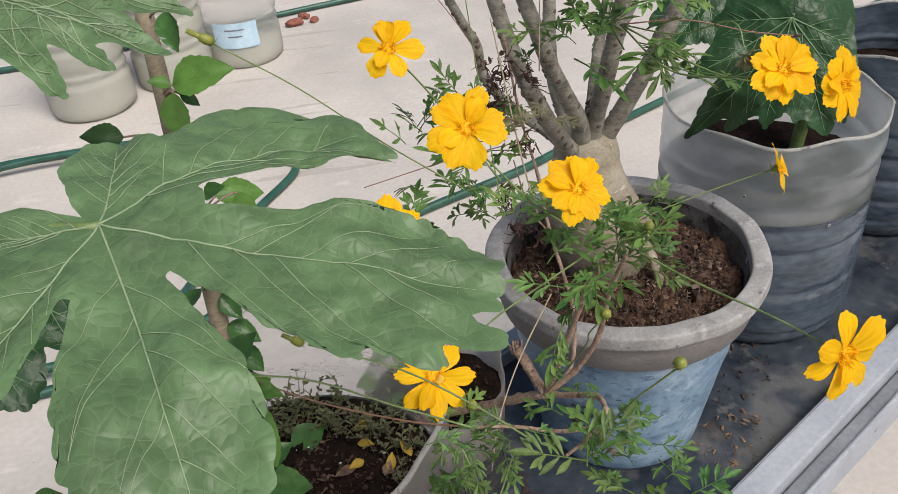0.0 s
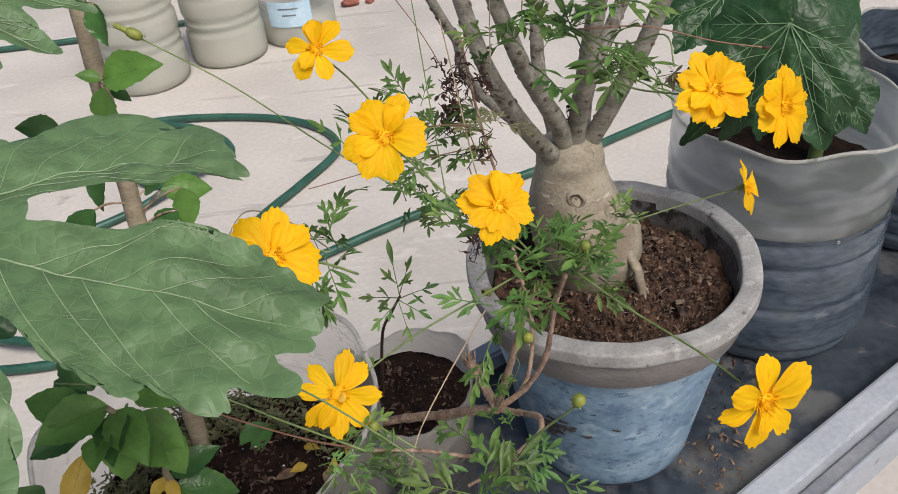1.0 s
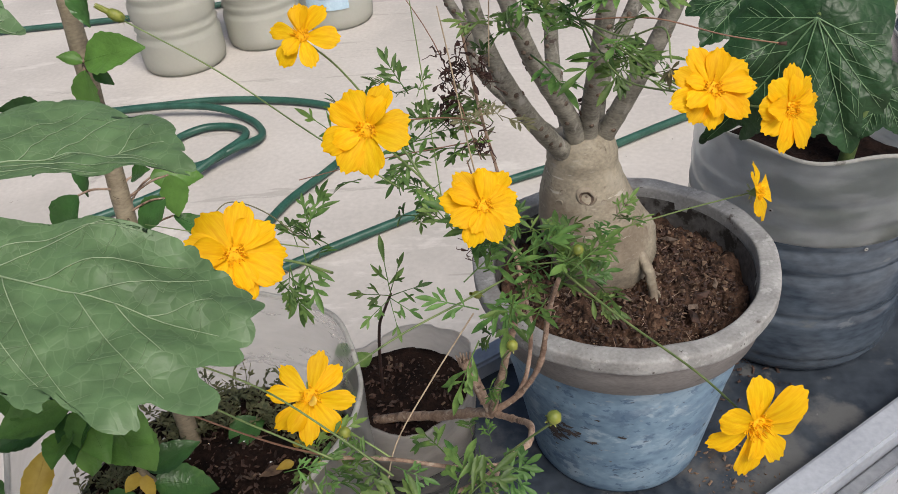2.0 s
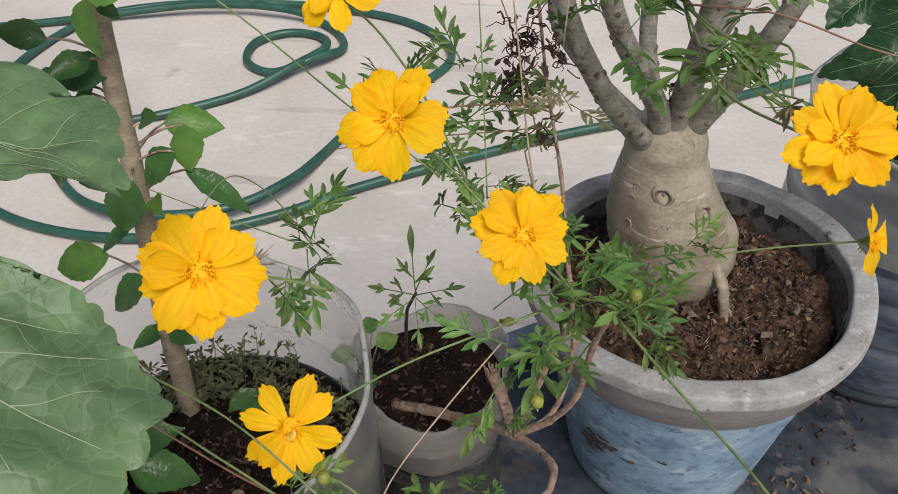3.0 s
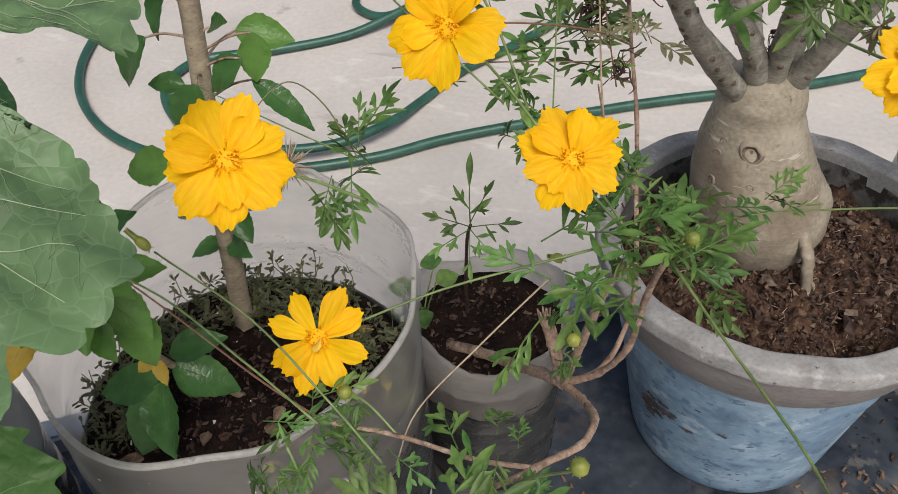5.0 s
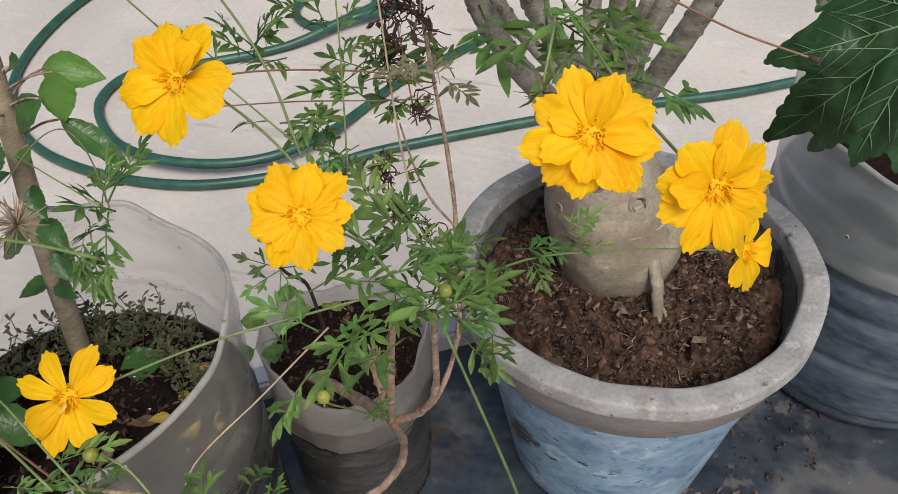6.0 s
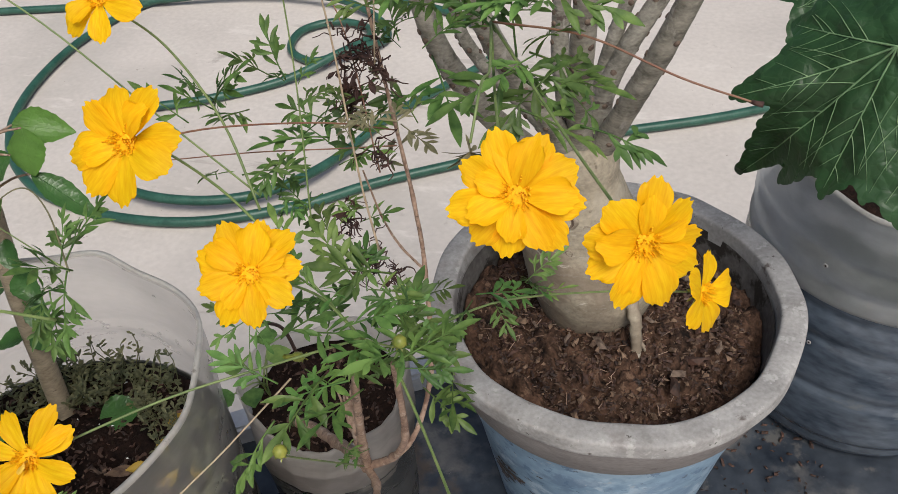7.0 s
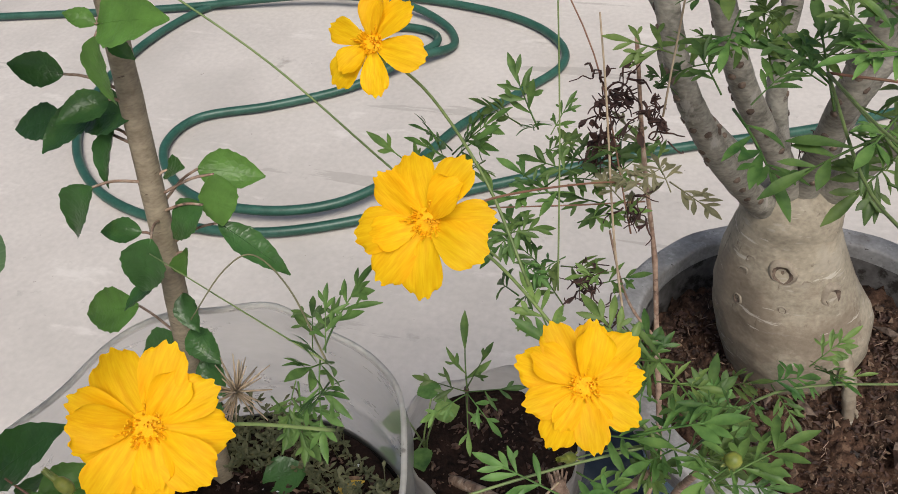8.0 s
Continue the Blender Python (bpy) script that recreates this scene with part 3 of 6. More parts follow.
def jug(at, r, h, soil_z, seed, label, tilt=(0, 0, 0), wall=0.0022, shell=None, stained=None, foot=0.10, group="cut water jugs", rings=(0.12, 0.24, 0.36, 0.48, 0.60, 0.80), groove=0.0030, broad=0.0045, fill=0.0):
    ob = thing("cut_jug_planter", at, label, "planter", group)
    g = random.Random(seed)
    ph = [g.random() * 6.3 for _ in range(6)]

    def edge(a, rr, z):
        k = max(0.0, (z / h - 0.72) / 0.28)
        return (rr * (1 + k * (0.018 * math.sin(2 * a + ph[0]) + 0.008 * math.sin(5 * a + ph[1]))),
                z + k * (tilt[0] * math.cos(a) + tilt[1] * math.sin(a) + tilt[2] * math.sin(3 * a + ph[2]) + 0.003 * math.sin(7 * a + ph[3])))

    def dent(a, rr, z):
        rr, z = edge(a, rr, z)
        k = max(0.0, (z / h - 0.74) / 0.26)
        return rr + 0.006 * k * noise.noise(Vector((2.2 * math.cos(a), 2.2 * math.sin(a), z * 30 + seed))), z

    def prof(z0, z1, n, off=0.0):
        out = []
        for k in range(n + 1):
            z = z0 + (z1 - z0) * k / n
            rr = r - 0.014 * max(0, 1 - z / (0.12 * h)) ** 2
            for q in rings:
                rr -= groove * math.exp(-((z - q * h) / broad) ** 2)
            out.append((rr + off, z))
        return out

    low = prof(0.002, soil_z, 60)
    up = prof(soil_z, h, 28)
    bm = lathe([(0.0, 0.004), (r * 0.8, 0.004)] + low, 72, wave=edge)
    part("lower_wall", bm, stained, ob, "soil-stained see-through lower wall")
    bm = lathe(up + [(q[0] - wall, q[1]) for q in up[::-1]], 96, wave=dent)
    pane = part("upper_wall", bm, shell, ob, "frosted see-through upper wall with an uneven cut edge")
    pane.visible_shadow = shell in (M_SHELLR, M_SHELLD)
    bm = bmesh.new()
    rim = []
    for k in range(120):
        a = 2 * math.pi * k / 120
        rr, z = dent(a, up[-1][0] - wall / 2, h)
        out = Vector((math.cos(a), math.sin(a), 0))
        rim.append([bm.verts.new(out * (rr + dx) + Vector((0, 0, z + dz))) for dx, dz in ((0.0016, -0.0022), (0.0017, 0.0008), (-0.0003, 0.0016), (-0.0017, 0.0006), (-0.0016, -0.0022))])
    for a, b in zip(rim, rim[1:] + rim[:1]):
        for k in range(4):
            bm.faces.new((a[k], b[k], b[k + 1], a[k + 1]))
    part("cut_edge", bm, M_EDGE, pane, "pale rough-cut plastic edge")
    bm = lathe([(0.0, 0.006), (r - 0.020, 0.006), (r - 0.008, 0.03)] + [(q[0] - 0.005, q[1]) for q in low[14:] + [q for q in up if q[1] < fill]], 48)
    part("soil_mass", bm, M_SOIL, ob)
    return ob


LB = Vector((-0.108, 0.466, TOP))
LZ = 0.248
left_jug = jug(LB, 0.126, 0.362, LZ, 3, "planter cut from a clear water jug with a worn label", (0.004, 0.006, 0.004), shell=M_SHELL, stained=M_SHELLD)
soil_disc(left_jug, LB, 0.121, TOP + LZ, M_SOIL, 1.0)
crumbs(left_jug, LB, 0.117, TOP + LZ + 0.002, 1500, 21, M_CHIPD, 0.0028, flat=0.7)
crumbs(left_jug, LB, 0.115, TOP + LZ + 0.004, 90, 22, M_CHIP, 0.0028)
RB = Vector((0.506, 0.940, TOP))
right_jug = jug(RB, 0.139, 0.318, 0.205, 5, "planter cut from a milky water jug holding dark soil", (0, 0, 0.002), shell=M_SHELLU, stained=M_SHELLR, rings=(0.08, 0.30, 0.50, 0.61, 0.70, 0.80), groove=0.0028, broad=0.0065, fill=0.216)
soil_disc(right_jug, RB, 0.133, TOP + 0.216, M_SOIL, 5.0)
FB = Vector((-0.330, 0.300, TOP))
far_jug = jug(FB, 0.126, 0.35, 0.25, 8, "planter cut from a clear jug beside the labelled one", (0, 0, 0.004), shell=M_SHELLW, stained=M_SHELLD)
soil_disc(far_jug, FB, 0.120, TOP + 0.25, M_SOIL, 8.0)
EB = Vector((0.80, 1.12, TOP))
end_jug = jug(EB, 0.125, 0.30, 0.22, 9, "dark planter cut from a water jug at the stand's end", (0, 0, 0.002), shell=M_SHELLR, stained=M_SHELLR)
soil_disc(end_jug, EB, 0.119, TOP + 0.22, M_SOIL, 9.0)

crumbs(left_jug, LB, 0.112, TOP + LZ + 0.004, 46, 23, M_LABELW, 0.0022, flat=0.8, name="pale_grit")
# small wrinkled planter
SP = Vector((0.018, 0.640, TOP))
bag = thing("small_planter", SP, "small wrinkled clear plastic planter full of dark soil", "planter")
SR, SH, SZ = 0.072, 0.208, 0.176


def crinkle(a, r, z):
    k = z / SH
    q = Vector((math.cos(a) * 2.2, math.sin(a) * 2.2, z * 16))
    fold = noise.noise(Vector((math.cos(a) * 6, math.sin(a) * 6, z * 9)))
    return r * (1 + 0.035 * noise.noise(q) * (0.4 + k) + 0.014 * noise.noise(q * 3) + 0.050 * abs(fold) * (0.3 + k)), z + (0.012 * math.sin(2 * a + 0.6) + 0.004 * math.sin(5 * a)) * max(0, k - 0.8) * 5


prof = [(SR * (0.90 + 0.10 * k / 24), SH * k / 24) for k in range(25)]
low = [q for q in prof if q[1] < 0.135]
bm = lathe([(0.0, 0.002)] + low, 64, wave=crinkle)
part("lower_wall", bm, M_SHELLD, bag, "dark soil-stained lower wall")
prof = prof[len(low) - 1:]
bm = lathe(prof + [(q[0] - 0.0018, q[1]) for q in prof[:2:-1]], 64, wave=crinkle)
part("plastic_wall", bm, M_BAG, bag, "wrinkled see-through plastic wall").visible_shadow = False
bm = lathe([(0.0, 0.004)] + [(q[0] - 0.004, q[1]) for q in low] + [(SR - 0.004, SZ)], 64, wave=lambda a, r, z: (crinkle(a, r, z)[0], z))
part("soil_mass", bm, M_SOIL, bag)
soil_disc(bag, SP, SR - 0.003, TOP + SZ, M_SOIL, 3.0, 0.006)
crumbs(bag, SP, SR * 0.9, TOP + SZ + 0.001, 260, 33, M_CHIPD, 0.0030, flat=0.7)
crumbs(bag, SP, SR * 0.85, TOP + SZ + 0.002, 30, 34, M_CHIP, 0.003)


def hole(jug_ob, r, a, z, s=0.0028):
    """A drain hole with a pale melted edge."""
    bm = lathe([(s * 1.5, 0.0), (s * 1.35, 0.0008), (s * 0.8, 0.0008), (s * 0.7, 0.0002)], 14)
    m = Matrix.Translation((r * math.cos(radians(a)), r * math.sin(radians(a)), z)) @ Vector((math.cos(radians(a)), math.sin(radians(a)), 0)).to_track_quat("Z", "Y").to_matrix().to_4x4()
    bmesh.ops.transform(bm, matrix=m, verts=bm.verts)
    ring = part("drain_hole", bm, M_LIP, jug_ob)
    bm = lathe([(s * 0.75, 0.0004), (0.0, 0.0004)], 12)
    bmesh.ops.transform(bm, matrix=m, verts=bm.verts)
    part("hole_shade", bm, M_SOIL, ring)


g = random.Random(61)
bm = bmesh.new()
for _ in range(70):  # pale splashes on the jug's side
    a, z, s = radians(g.uniform(-150, 0)), g.uniform(0.03, 0.34), 0.0004 + 0.0011 * g.random() ** 3
    d = Vector((math.cos(a), math.sin(a), 0))
    t = Vector((-d.y, d.x, 0))
    bm.faces.new([bm.verts.new(d * 0.1264 + Vector((0, 0, z)) + (t * math.cos(b) + Vector((0, 0, 1)) * math.sin(b)) * s * g.uniform(0.7, 1.3)) for b in (0, 1.05, 2.1, 3.14, 4.2, 5.2)])
tagged(part("dried_splashes", bm, M_LABELW, left_jug), kind="stuff")
for a, z in ((-66, 0.222), (-24, 0.205), (-62, 0.10), (-110, 0.15)):
    hole(left_jug, 0.1262, a, z)
for a, z in ((-125, 0.245), (-122, 0.15), (-80, 0.20), (-118, 0.036), (-150, 0.05)):
    hole(right_jug, 0.1392 if z > 0.04 else 0.1330, a, z, 0.0015)

soil_disc(pot, BP, 0.1275, TOP + 0.222, M_SOIL2, 7.0, 0.014, 60, 150, mound=0.012)
crumbs(pot, BP, 0.124, TOP + 0.225, 2400, 44, M_CHIPD, 0.0027, mound=0.012, flat=0.7)
crumbs(pot, BP, 0.122, TOP + 0.226, 1500, 45, M_CHIP, 0.0018, mound=0.012, long=2.2)
crumbs(pot, BP, 0.118, TOP + 0.228, 26, 46, M_CHIPD, 0.0065, mound=0.012, long=2.6, name="bark_scrap")
crumbs(pot, BP, 0.120, TOP + 0.228, 170, 47, M_CHIP, 0.0042, mound=0.012, long=1.6, flat=0.9, name="bark_crumb")
crumbs(pot, BP, 0.116, TOP + 0.229, 150, 48, M_TWIG, 0.0008, mound=0.012, long=11.0, name="dry_fibre")
crumbs(pot, BP, 0.112, TOP + 0.230, 14, 49, M_KNOT, 0.0080, mound=0.012, long=2.4, flat=0.35, name="dead_leaf_scrap")

for c, r, n, sd, m, lab in (((0.395, 0.800), 0.085, 170, 71, M_CHIPD, "scatter of dark soil crumbs on the black sheet"), ((0.375, 0.665), 0.055, 90, 72, M_CHIP, "scatter of brown bark crumbs near the stand's edge"), ((0.100, 0.560), 0.060, 90, 73, M_CHIP, "scatter of brown crumbs between the planters")):
    spill = crumbs(None, c, r, TOP + 0.0015, n, sd, m, 0.0036, name="soil_crumbs")
    tagged(spill, lab, "soil", kind="stuff")


# ---- plant builders ----
def scaled(t, table):
    """Linear interpolation in a table of (t, value)."""
    for (a, va), (b, vb) in zip(table, table[1:]):
        if t <= b:
            return va + (vb - va) * (t - a) / (b - a)
    return table[-1][1]


LANCE = ((0, 0.14), (0.2, 0.50), (0.5, 0.95), (0.68, 1.0), (0.88, 0.55), (1, 0.04))
OVATE = ((0, 0.08), (0.1, 0.55), (0.3, 0.98), (0.45, 1.0), (0.7, 0.72), (0.9, 0.28), (1, 0.02))
PETAL = ((0, 0.16), (0.15, 0.36), (0.35, 0.68), (0.6, 0.95), (0.77, 1.0), (0.91, 0.92), (1, 0.70))


def lance(bm, base, tip, normal, width, droop=0.1, across=1, n=5, cup=0.25):
    d = tip - base
    path = [base + d * (k / n) - normal * (droop * d.length * (k / n) ** 2) for k in range(n + 1)]
    blade(bm, path, [normal] * (n + 1), [max(width * scaled(k / n, LANCE), 0.0002) for k in range(n + 1)], across, cup)


def cosmos_leaf(bm, base, aim, up, size, g, pairs=3):
    """A deeply cut leaf: a midrib with pairs of broad pointed pinnae, most of them with one or two side lobes."""
    aim = aim.normalized()
    up = (up - aim * up.dot(aim)).normalized()
    side = aim.cross(up)
    bend = g.uniform(0.0, 0.4)
    path = [base + aim * size * t - up * size * bend * t * t for t in (0, 0.25, 0.5, 0.75, 1.0)]
    tube(bm, path[:4], size * 0.014, size * 0.009, 4, 2)
    rib = smooth_path(path, 6)

    def on_rib(t):
        i = min(int(t * (len(rib) - 1)), len(rib) - 2)
        return rib[i].lerp(rib[i + 1], t * (len(rib) - 1) - i)

    pairs = max(1, pairs - 1 + (g.random() < 0.7) - (g.random() < 0.15))
    for k in range(pairs):
        t = 0.30 + 0.46 * k / pairs
        for sg in (-1, 1):
            if g.random() < 0.08:
                continue
            a = radians(g.uniform(32, 62))
            d = (aim * math.cos(a) + side * sg * math.sin(a) + up * g.uniform(-0.25, 0.35)).normalized()
            ln = size * g.uniform(0.32, 0.48) * (1.1 - 0.3 * k / pairs)
            p = on_rib(min(t + g.uniform(-0.07, 0.07), 0.74))
            w = size * 0.047 * g.uniform(0.8, 1.25)
            lance(bm, p, p + d * ln, up, w, g.uniform(0.05, 0.4), 2, 6, 0.35)
            for s2 in (-1, 1):
                if g.random() < 0.48:
                    continue
                d2 = (d * 0.8 + (aim * 0.62 * s2 + side * sg * -0.5 * s2)).normalized()
                q = p + d * ln * g.uniform(0.34, 0.5)
                lance(bm, q, q + d2 * ln * g.uniform(0.34, 0.5), up, w * 0.74, 0.15, 1, 4, 0.3)
    p = on_rib(0.66)
    lance(bm, p, rib[-1] + aim * size * 0.14, up, size * 0.058, 0.1, 2, 6, 0.35)
    for sg in (-1, 1):
        if g.random() < 0.35:
            continue
        q = on_rib(g.uniform(0.62, 0.80))
        d = (aim + side * sg * g.uniform(0.6, 1.0)).normalized()
        lance(bm, q, q + d * size * g.uniform(0.20, 0.32), up, size * 0.042, 0.12, 1, 5, 0.3)


def palm_leaf(parent, hub, lobes, normal, blade_mat, vein_mat, seed, label="", core=0.045, bend=(0, 0, 1), droop=0.16, pucker=0.0014, teeth=0.0022, vein=0.0009, side_veins=4, notch=None, side_mat=None, sharp=False, blister=0.0, waist=None, cross=True, sags=()):
    """A hand-shaped leaf in one sheet. Lobes: (degrees round the hub, length, half width); a fourth entry marks a corner with no main vein. Bend: (at degrees, by degrees, over degrees) swings lobes sideways. Sags: (degrees, depth, at radius, over degrees) hang parts of the leaf lower."""
    g = random.Random(seed)
    hub, normal = Vector(hub), Vector(normal).normalized()
    e1 = (Vector((1, 0, 0)) - normal * normal.x).normalized()
    e2 = normal.cross(e1)
    arms = [(radians(q[0]), q[1], q[2]) for q in lobes]
    ribs = [(radians(q[0]), q[1], q[2]) for q in lobes if len(q) == 3]
    reach = max(a[1] for a in arms)

    def apart(u, v):
        return (u - v + math.pi) % (2 * math.pi) - math.pi

    def half(u):
        if sharp:
            return 0.55 + 0.45 * math.sin(0.5 * math.pi * u / 0.6) if u < 0.6 else (1 - (u - 0.6) / 0.4) ** 0.8
        if waist and u < 0.72:
            return waist + (1 - waist) * (u / 0.72) ** 1.3
        if u < 0.66:
            return 0.46 + 0.54 * math.sin(0.5 * math.pi * u / 0.66)
        return math.sqrt(max(0.0, 1 - ((u - 0.66) / 0.34) ** 2.4)) * (1 - 0.20 * (u - 0.66) / 0.34)

    def edge(th):
        best = core
        if notch is not None:
            best *= min(1.0, 0.20 + abs(apart(th, radians(notch))) / 0.5)
        for a, ln, w in arms:
            d = abs(apart(th, a))
            if d > 1.3:
                continue
            c, sn = math.cos(d), math.sin(d)
            for k in range(60, 10, -1):
                r = ln * 1.04 * k / 60
                if r <= best:
                    break
                u = r * c / ln
                if u < 1 and r * sn < w * half(u):
                    best = r
                    break
        return best

    def place(x, y):
        r, th = math.hypot(x, y), math.atan2(y, x)
        turn = radians(bend[1]) * math.exp(-(apart(th, radians(bend[0])) / radians(bend[2])) ** 2) * min((r / reach) ** 1.5, 1.0)
        fold = 0.0
        for a, ln, w in ribs:
            d = apart(th, a)
            if abs(d) < 1.2 and r < ln * 1.1:
                fold -= 0.0035 * min(1, r / 0.03) * math.exp(-(math.sin(d) * r / 0.007) ** 2)
        v = Vector((x * 24, y * 24, seed))
        z = fold - droop * r * r / reach + 0.07 * r * noise.noise(v * 0.8) + 0.05 * r * noise.noise(v * 1.9) + pucker * (noise.noise(v * 2.6) + 0.35 * noise.noise(v * 6)) * min(1, r / 0.02)
        for at, depth, rad, over in sags:
            z -= depth * (r / rad) ** 2 * math.exp(-(apart(th, radians(at)) / radians(over)) ** 2)
        if blister:
            z += blister * abs(noise.noise(Vector((x * 95, y * 95, seed)))) * min(1, r / 0.02)
        return hub + e1 * (r * math.cos(th - turn)) + e2 * (r * math.sin(th - turn)) + normal * z

    # outline, evened along its length and then toothed
    m = 900
    ring = [(edge(2 * math.pi * i / m), 2 * math.pi * i / m) for i in range(m)]
    rs = [sum(ring[(i + k) % m][0] for k in range(-3, 4)) / 7 for i in range(m)]
    pts = [Vector((r * math.cos(q[1]), r * math.sin(q[1]))) for r, q in zip(rs, ring)]
    run, total = [], 0.0
    for i in range(m):
        run.append(total)
        total += (pts[(i + 1) % m] - pts[i]).length
    n_a, n_r = 600, 46
    even, i = [], 0
    ph = g.random() * 6
    for k in range(n_a):
        s = total * k / n_a
        while i < m - 1 and run[i + 1] <= s:
            i += 1
        q = pts[i].lerp(pts[(i + 1) % m], (s - run[i]) / max((pts[(i + 1) % m] - pts[i]).length, 1e-9))
        even.append(q)
    rim = []
    for k, q in enumerate(even):
        s = total * k / n_a
        out = even[(k + 2) % n_a] - even[k - 2]
        out = Vector((out.y, -out.x)).normalized()
        out *= max(0.5, out.dot(q.normalized())) * min(1.0, max(0.15, (q.length - core * 1.15) / 0.03))
        w = s * 80 + 1.1 * math.sin(s * 31 + ph)
        scallop = 0.9 * (abs(math.sin(math.pi * w)) ** 0.7 - 0.6) + 0.5 * ((w * 0.5) % 1.0 - 0.5)
        rim.append(q + out * teeth * (1.2 * scallop + 1.7 * noise.noise(Vector((s * 48, seed, 0)))))
    bm = bmesh.new()
    centre = bm.verts.new(place(0, 0))
    fr = [((k + 1) / n_r) ** 0.8 for k in range(n_r)]
    rows = [[bm.verts.new(place(*(e * f + (q - e) * max(0.0, (f - 0.86) / 0.14)))) for f in fr] for e, q in zip(even, rim)]
    for prev, row in zip(rows, rows[1:] + rows[:1]):
        bm.faces.new((centre, prev[0], row[0]))
        for k in range(n_r - 1):
            bm.faces.new((prev[k], prev[k + 1], row[k + 1], row[k]))
    leaf = under("leaf", bm, blade_mat, parent, label)
    lift = normal * vein * 0.55
    root = Vector((0, 0, 0))
    q = parent
    while q:
        root += q.location
        q = q.parent
    for a, ln, w in ribs:
        if ln < core * 1.1:
            continue
        bv, bs, bc = bmesh.new(), bmesh.new(), bmesh.new()
        ax, sd = Vector((math.cos(a), math.sin(a))), Vector((-math.sin(a), math.cos(a)))
        wob = g.uniform(-0.03, 0.03)

        def spine(t):
            return ax * ln * t + sd * ln * wob * math.sin(t * 3.1)

        tube(bv, [place(*spine(0.92 * k / 30)) + lift for k in range(31)], vein, vein * 0.25, 6, 1)
        for k in range(side_veins):
            for sg in (-1, 1):
                t0 = 0.20 + 0.62 * (k + (0.5 if sg > 0 else 0.0)) / side_veins + g.uniform(-0.04, 0.04)
                q = spine(t0)
                ang = a + sg * radians(g.uniform(38, 52) - 12 * t0)
                line, trail = [place(*q) + lift], []
                for step in range(22):
                    q = q + Vector((math.cos(ang), math.sin(ang))) * ln * 0.02
                    ang -= sg * radians(g.uniform(0.4, 1.4))
                    if q.length > edge(math.atan2(q.y, q.x)) * 0.93 or abs(apart(math.atan2(q.y, q.x), a)) > 0.5:
                        break
                    line.append(place(*q) + lift)
                    trail.append((q.copy(), ang))
                if len(line) > 4:
                    tube(bs, line, vein * 0.5, vein * 0.2, 4, 1)
                    for q, ang in trail[2::4] if cross else ():
                        for s2 in (-1, 1):
                            h, c = ang + s2 * radians(g.uniform(48, 75)), [place(*q) + lift * 0.6]
                            for step in range(g.randint(3, 7)):
                                q = q + Vector((math.cos(h), math.sin(h))) * ln * 0.013
                                h += radians(g.uniform(-16, 16))
                                if q.length > edge(math.atan2(q.y, q.x)) * 0.95:
                                    break
                                c.append(place(*q) + lift * 0.6)
                            if len(c) > 2:
                                tube(bc, c, vein * 0.24, vein * 0.12, 3, 1)
        for b, mt in ((bv, vein_mat), (bs, side_mat or vein_mat), (bc, M_VEIN3)):
            if not b.verts:
                b.free()
                continue
            bmesh.ops.translate(b, vec=-root, verts=b.verts)
            part("vein", b, mt, leaf)
    return leaf


def plain_leaf(parent, base, aim, normal, length, width, material, seed, fold=0.25, droop=0.2, teeth=0.06, name="leaf", label=""):
    """An ovate finely toothed leaf with a proud midrib and side veins, folded along it."""
    g = random.Random(seed)
    base, aim = Vector(base), Vector(aim).normalized()
    normal = Vector(normal)
    normal = (normal - aim * normal.dot(aim)).normalized()
    n = 16
    path = [base + aim * length * k / n - normal * droop * length * (k / n) ** 2 for k in range(n + 1)]
    bm = bmesh.new()
    blade(bm, path, [normal] * (n + 1), [max(width * scaled(k / n, OVATE), 0.0006) for k in range(n + 1)], 3, fold, teeth, 8, g, 0, length * 0.012)
    tube(bm, [p - normal * 0.0001 for p in path[::4]], length * 0.012, length * 0.004, 4, 2)
    return under(name, bm, material, parent, label)


# petals and florets, shared by all the flowers
def petal_mesh(name, seed, material, length=1.0, width=0.30, rise=0.10, fold=0.0):
    """A petal one unit long: pleated along its length, rounded and finely notched at the tip."""
    g = random.Random(seed)
    bm = bmesh.new()
    n, across = 12, 6
    rows = []
    ph, skew = g.random() * 6, g.uniform(-0.06, 0.06)
    tips = [(0.018 if c % 4 < 2 else -0.026) + g.uniform(-0.010, 0.010) for c in range(2 * across + 1)]
    for k in range(n + 1):
        t = k / n
        row = []
        for c in range(-across, across + 1):
            u = c / across
            w = width * scaled(t, PETAL)
            x = t * length - 0.14 * u * u * t ** 4
            if k == n:
                x += tips[c + across]
            z = rise * t * (1.5 - t) - 0.14 * t ** 3 + 0.006 * math.sin(u * 9 + ph) * t + (0.03 + fold) * u * u * t + 0.012 * math.sin(t * 5 + u * 3 + ph)
            row.append(bm.verts.new((x, u * w + skew * t * t, z)))
        rows.append(row)
    for a, b in zip(rows, rows[1:]):
        for c in range(2 * across):
            bm.faces.new((a[c], a[c + 1], b[c + 1], b[c]))
    me = bpy.data.meshes.new(name)
    bm.to_mesh(me)
    bm.free()
    me.materials.append(material)
    for p in me.polygons:
        p.use_smooth = True
    return me


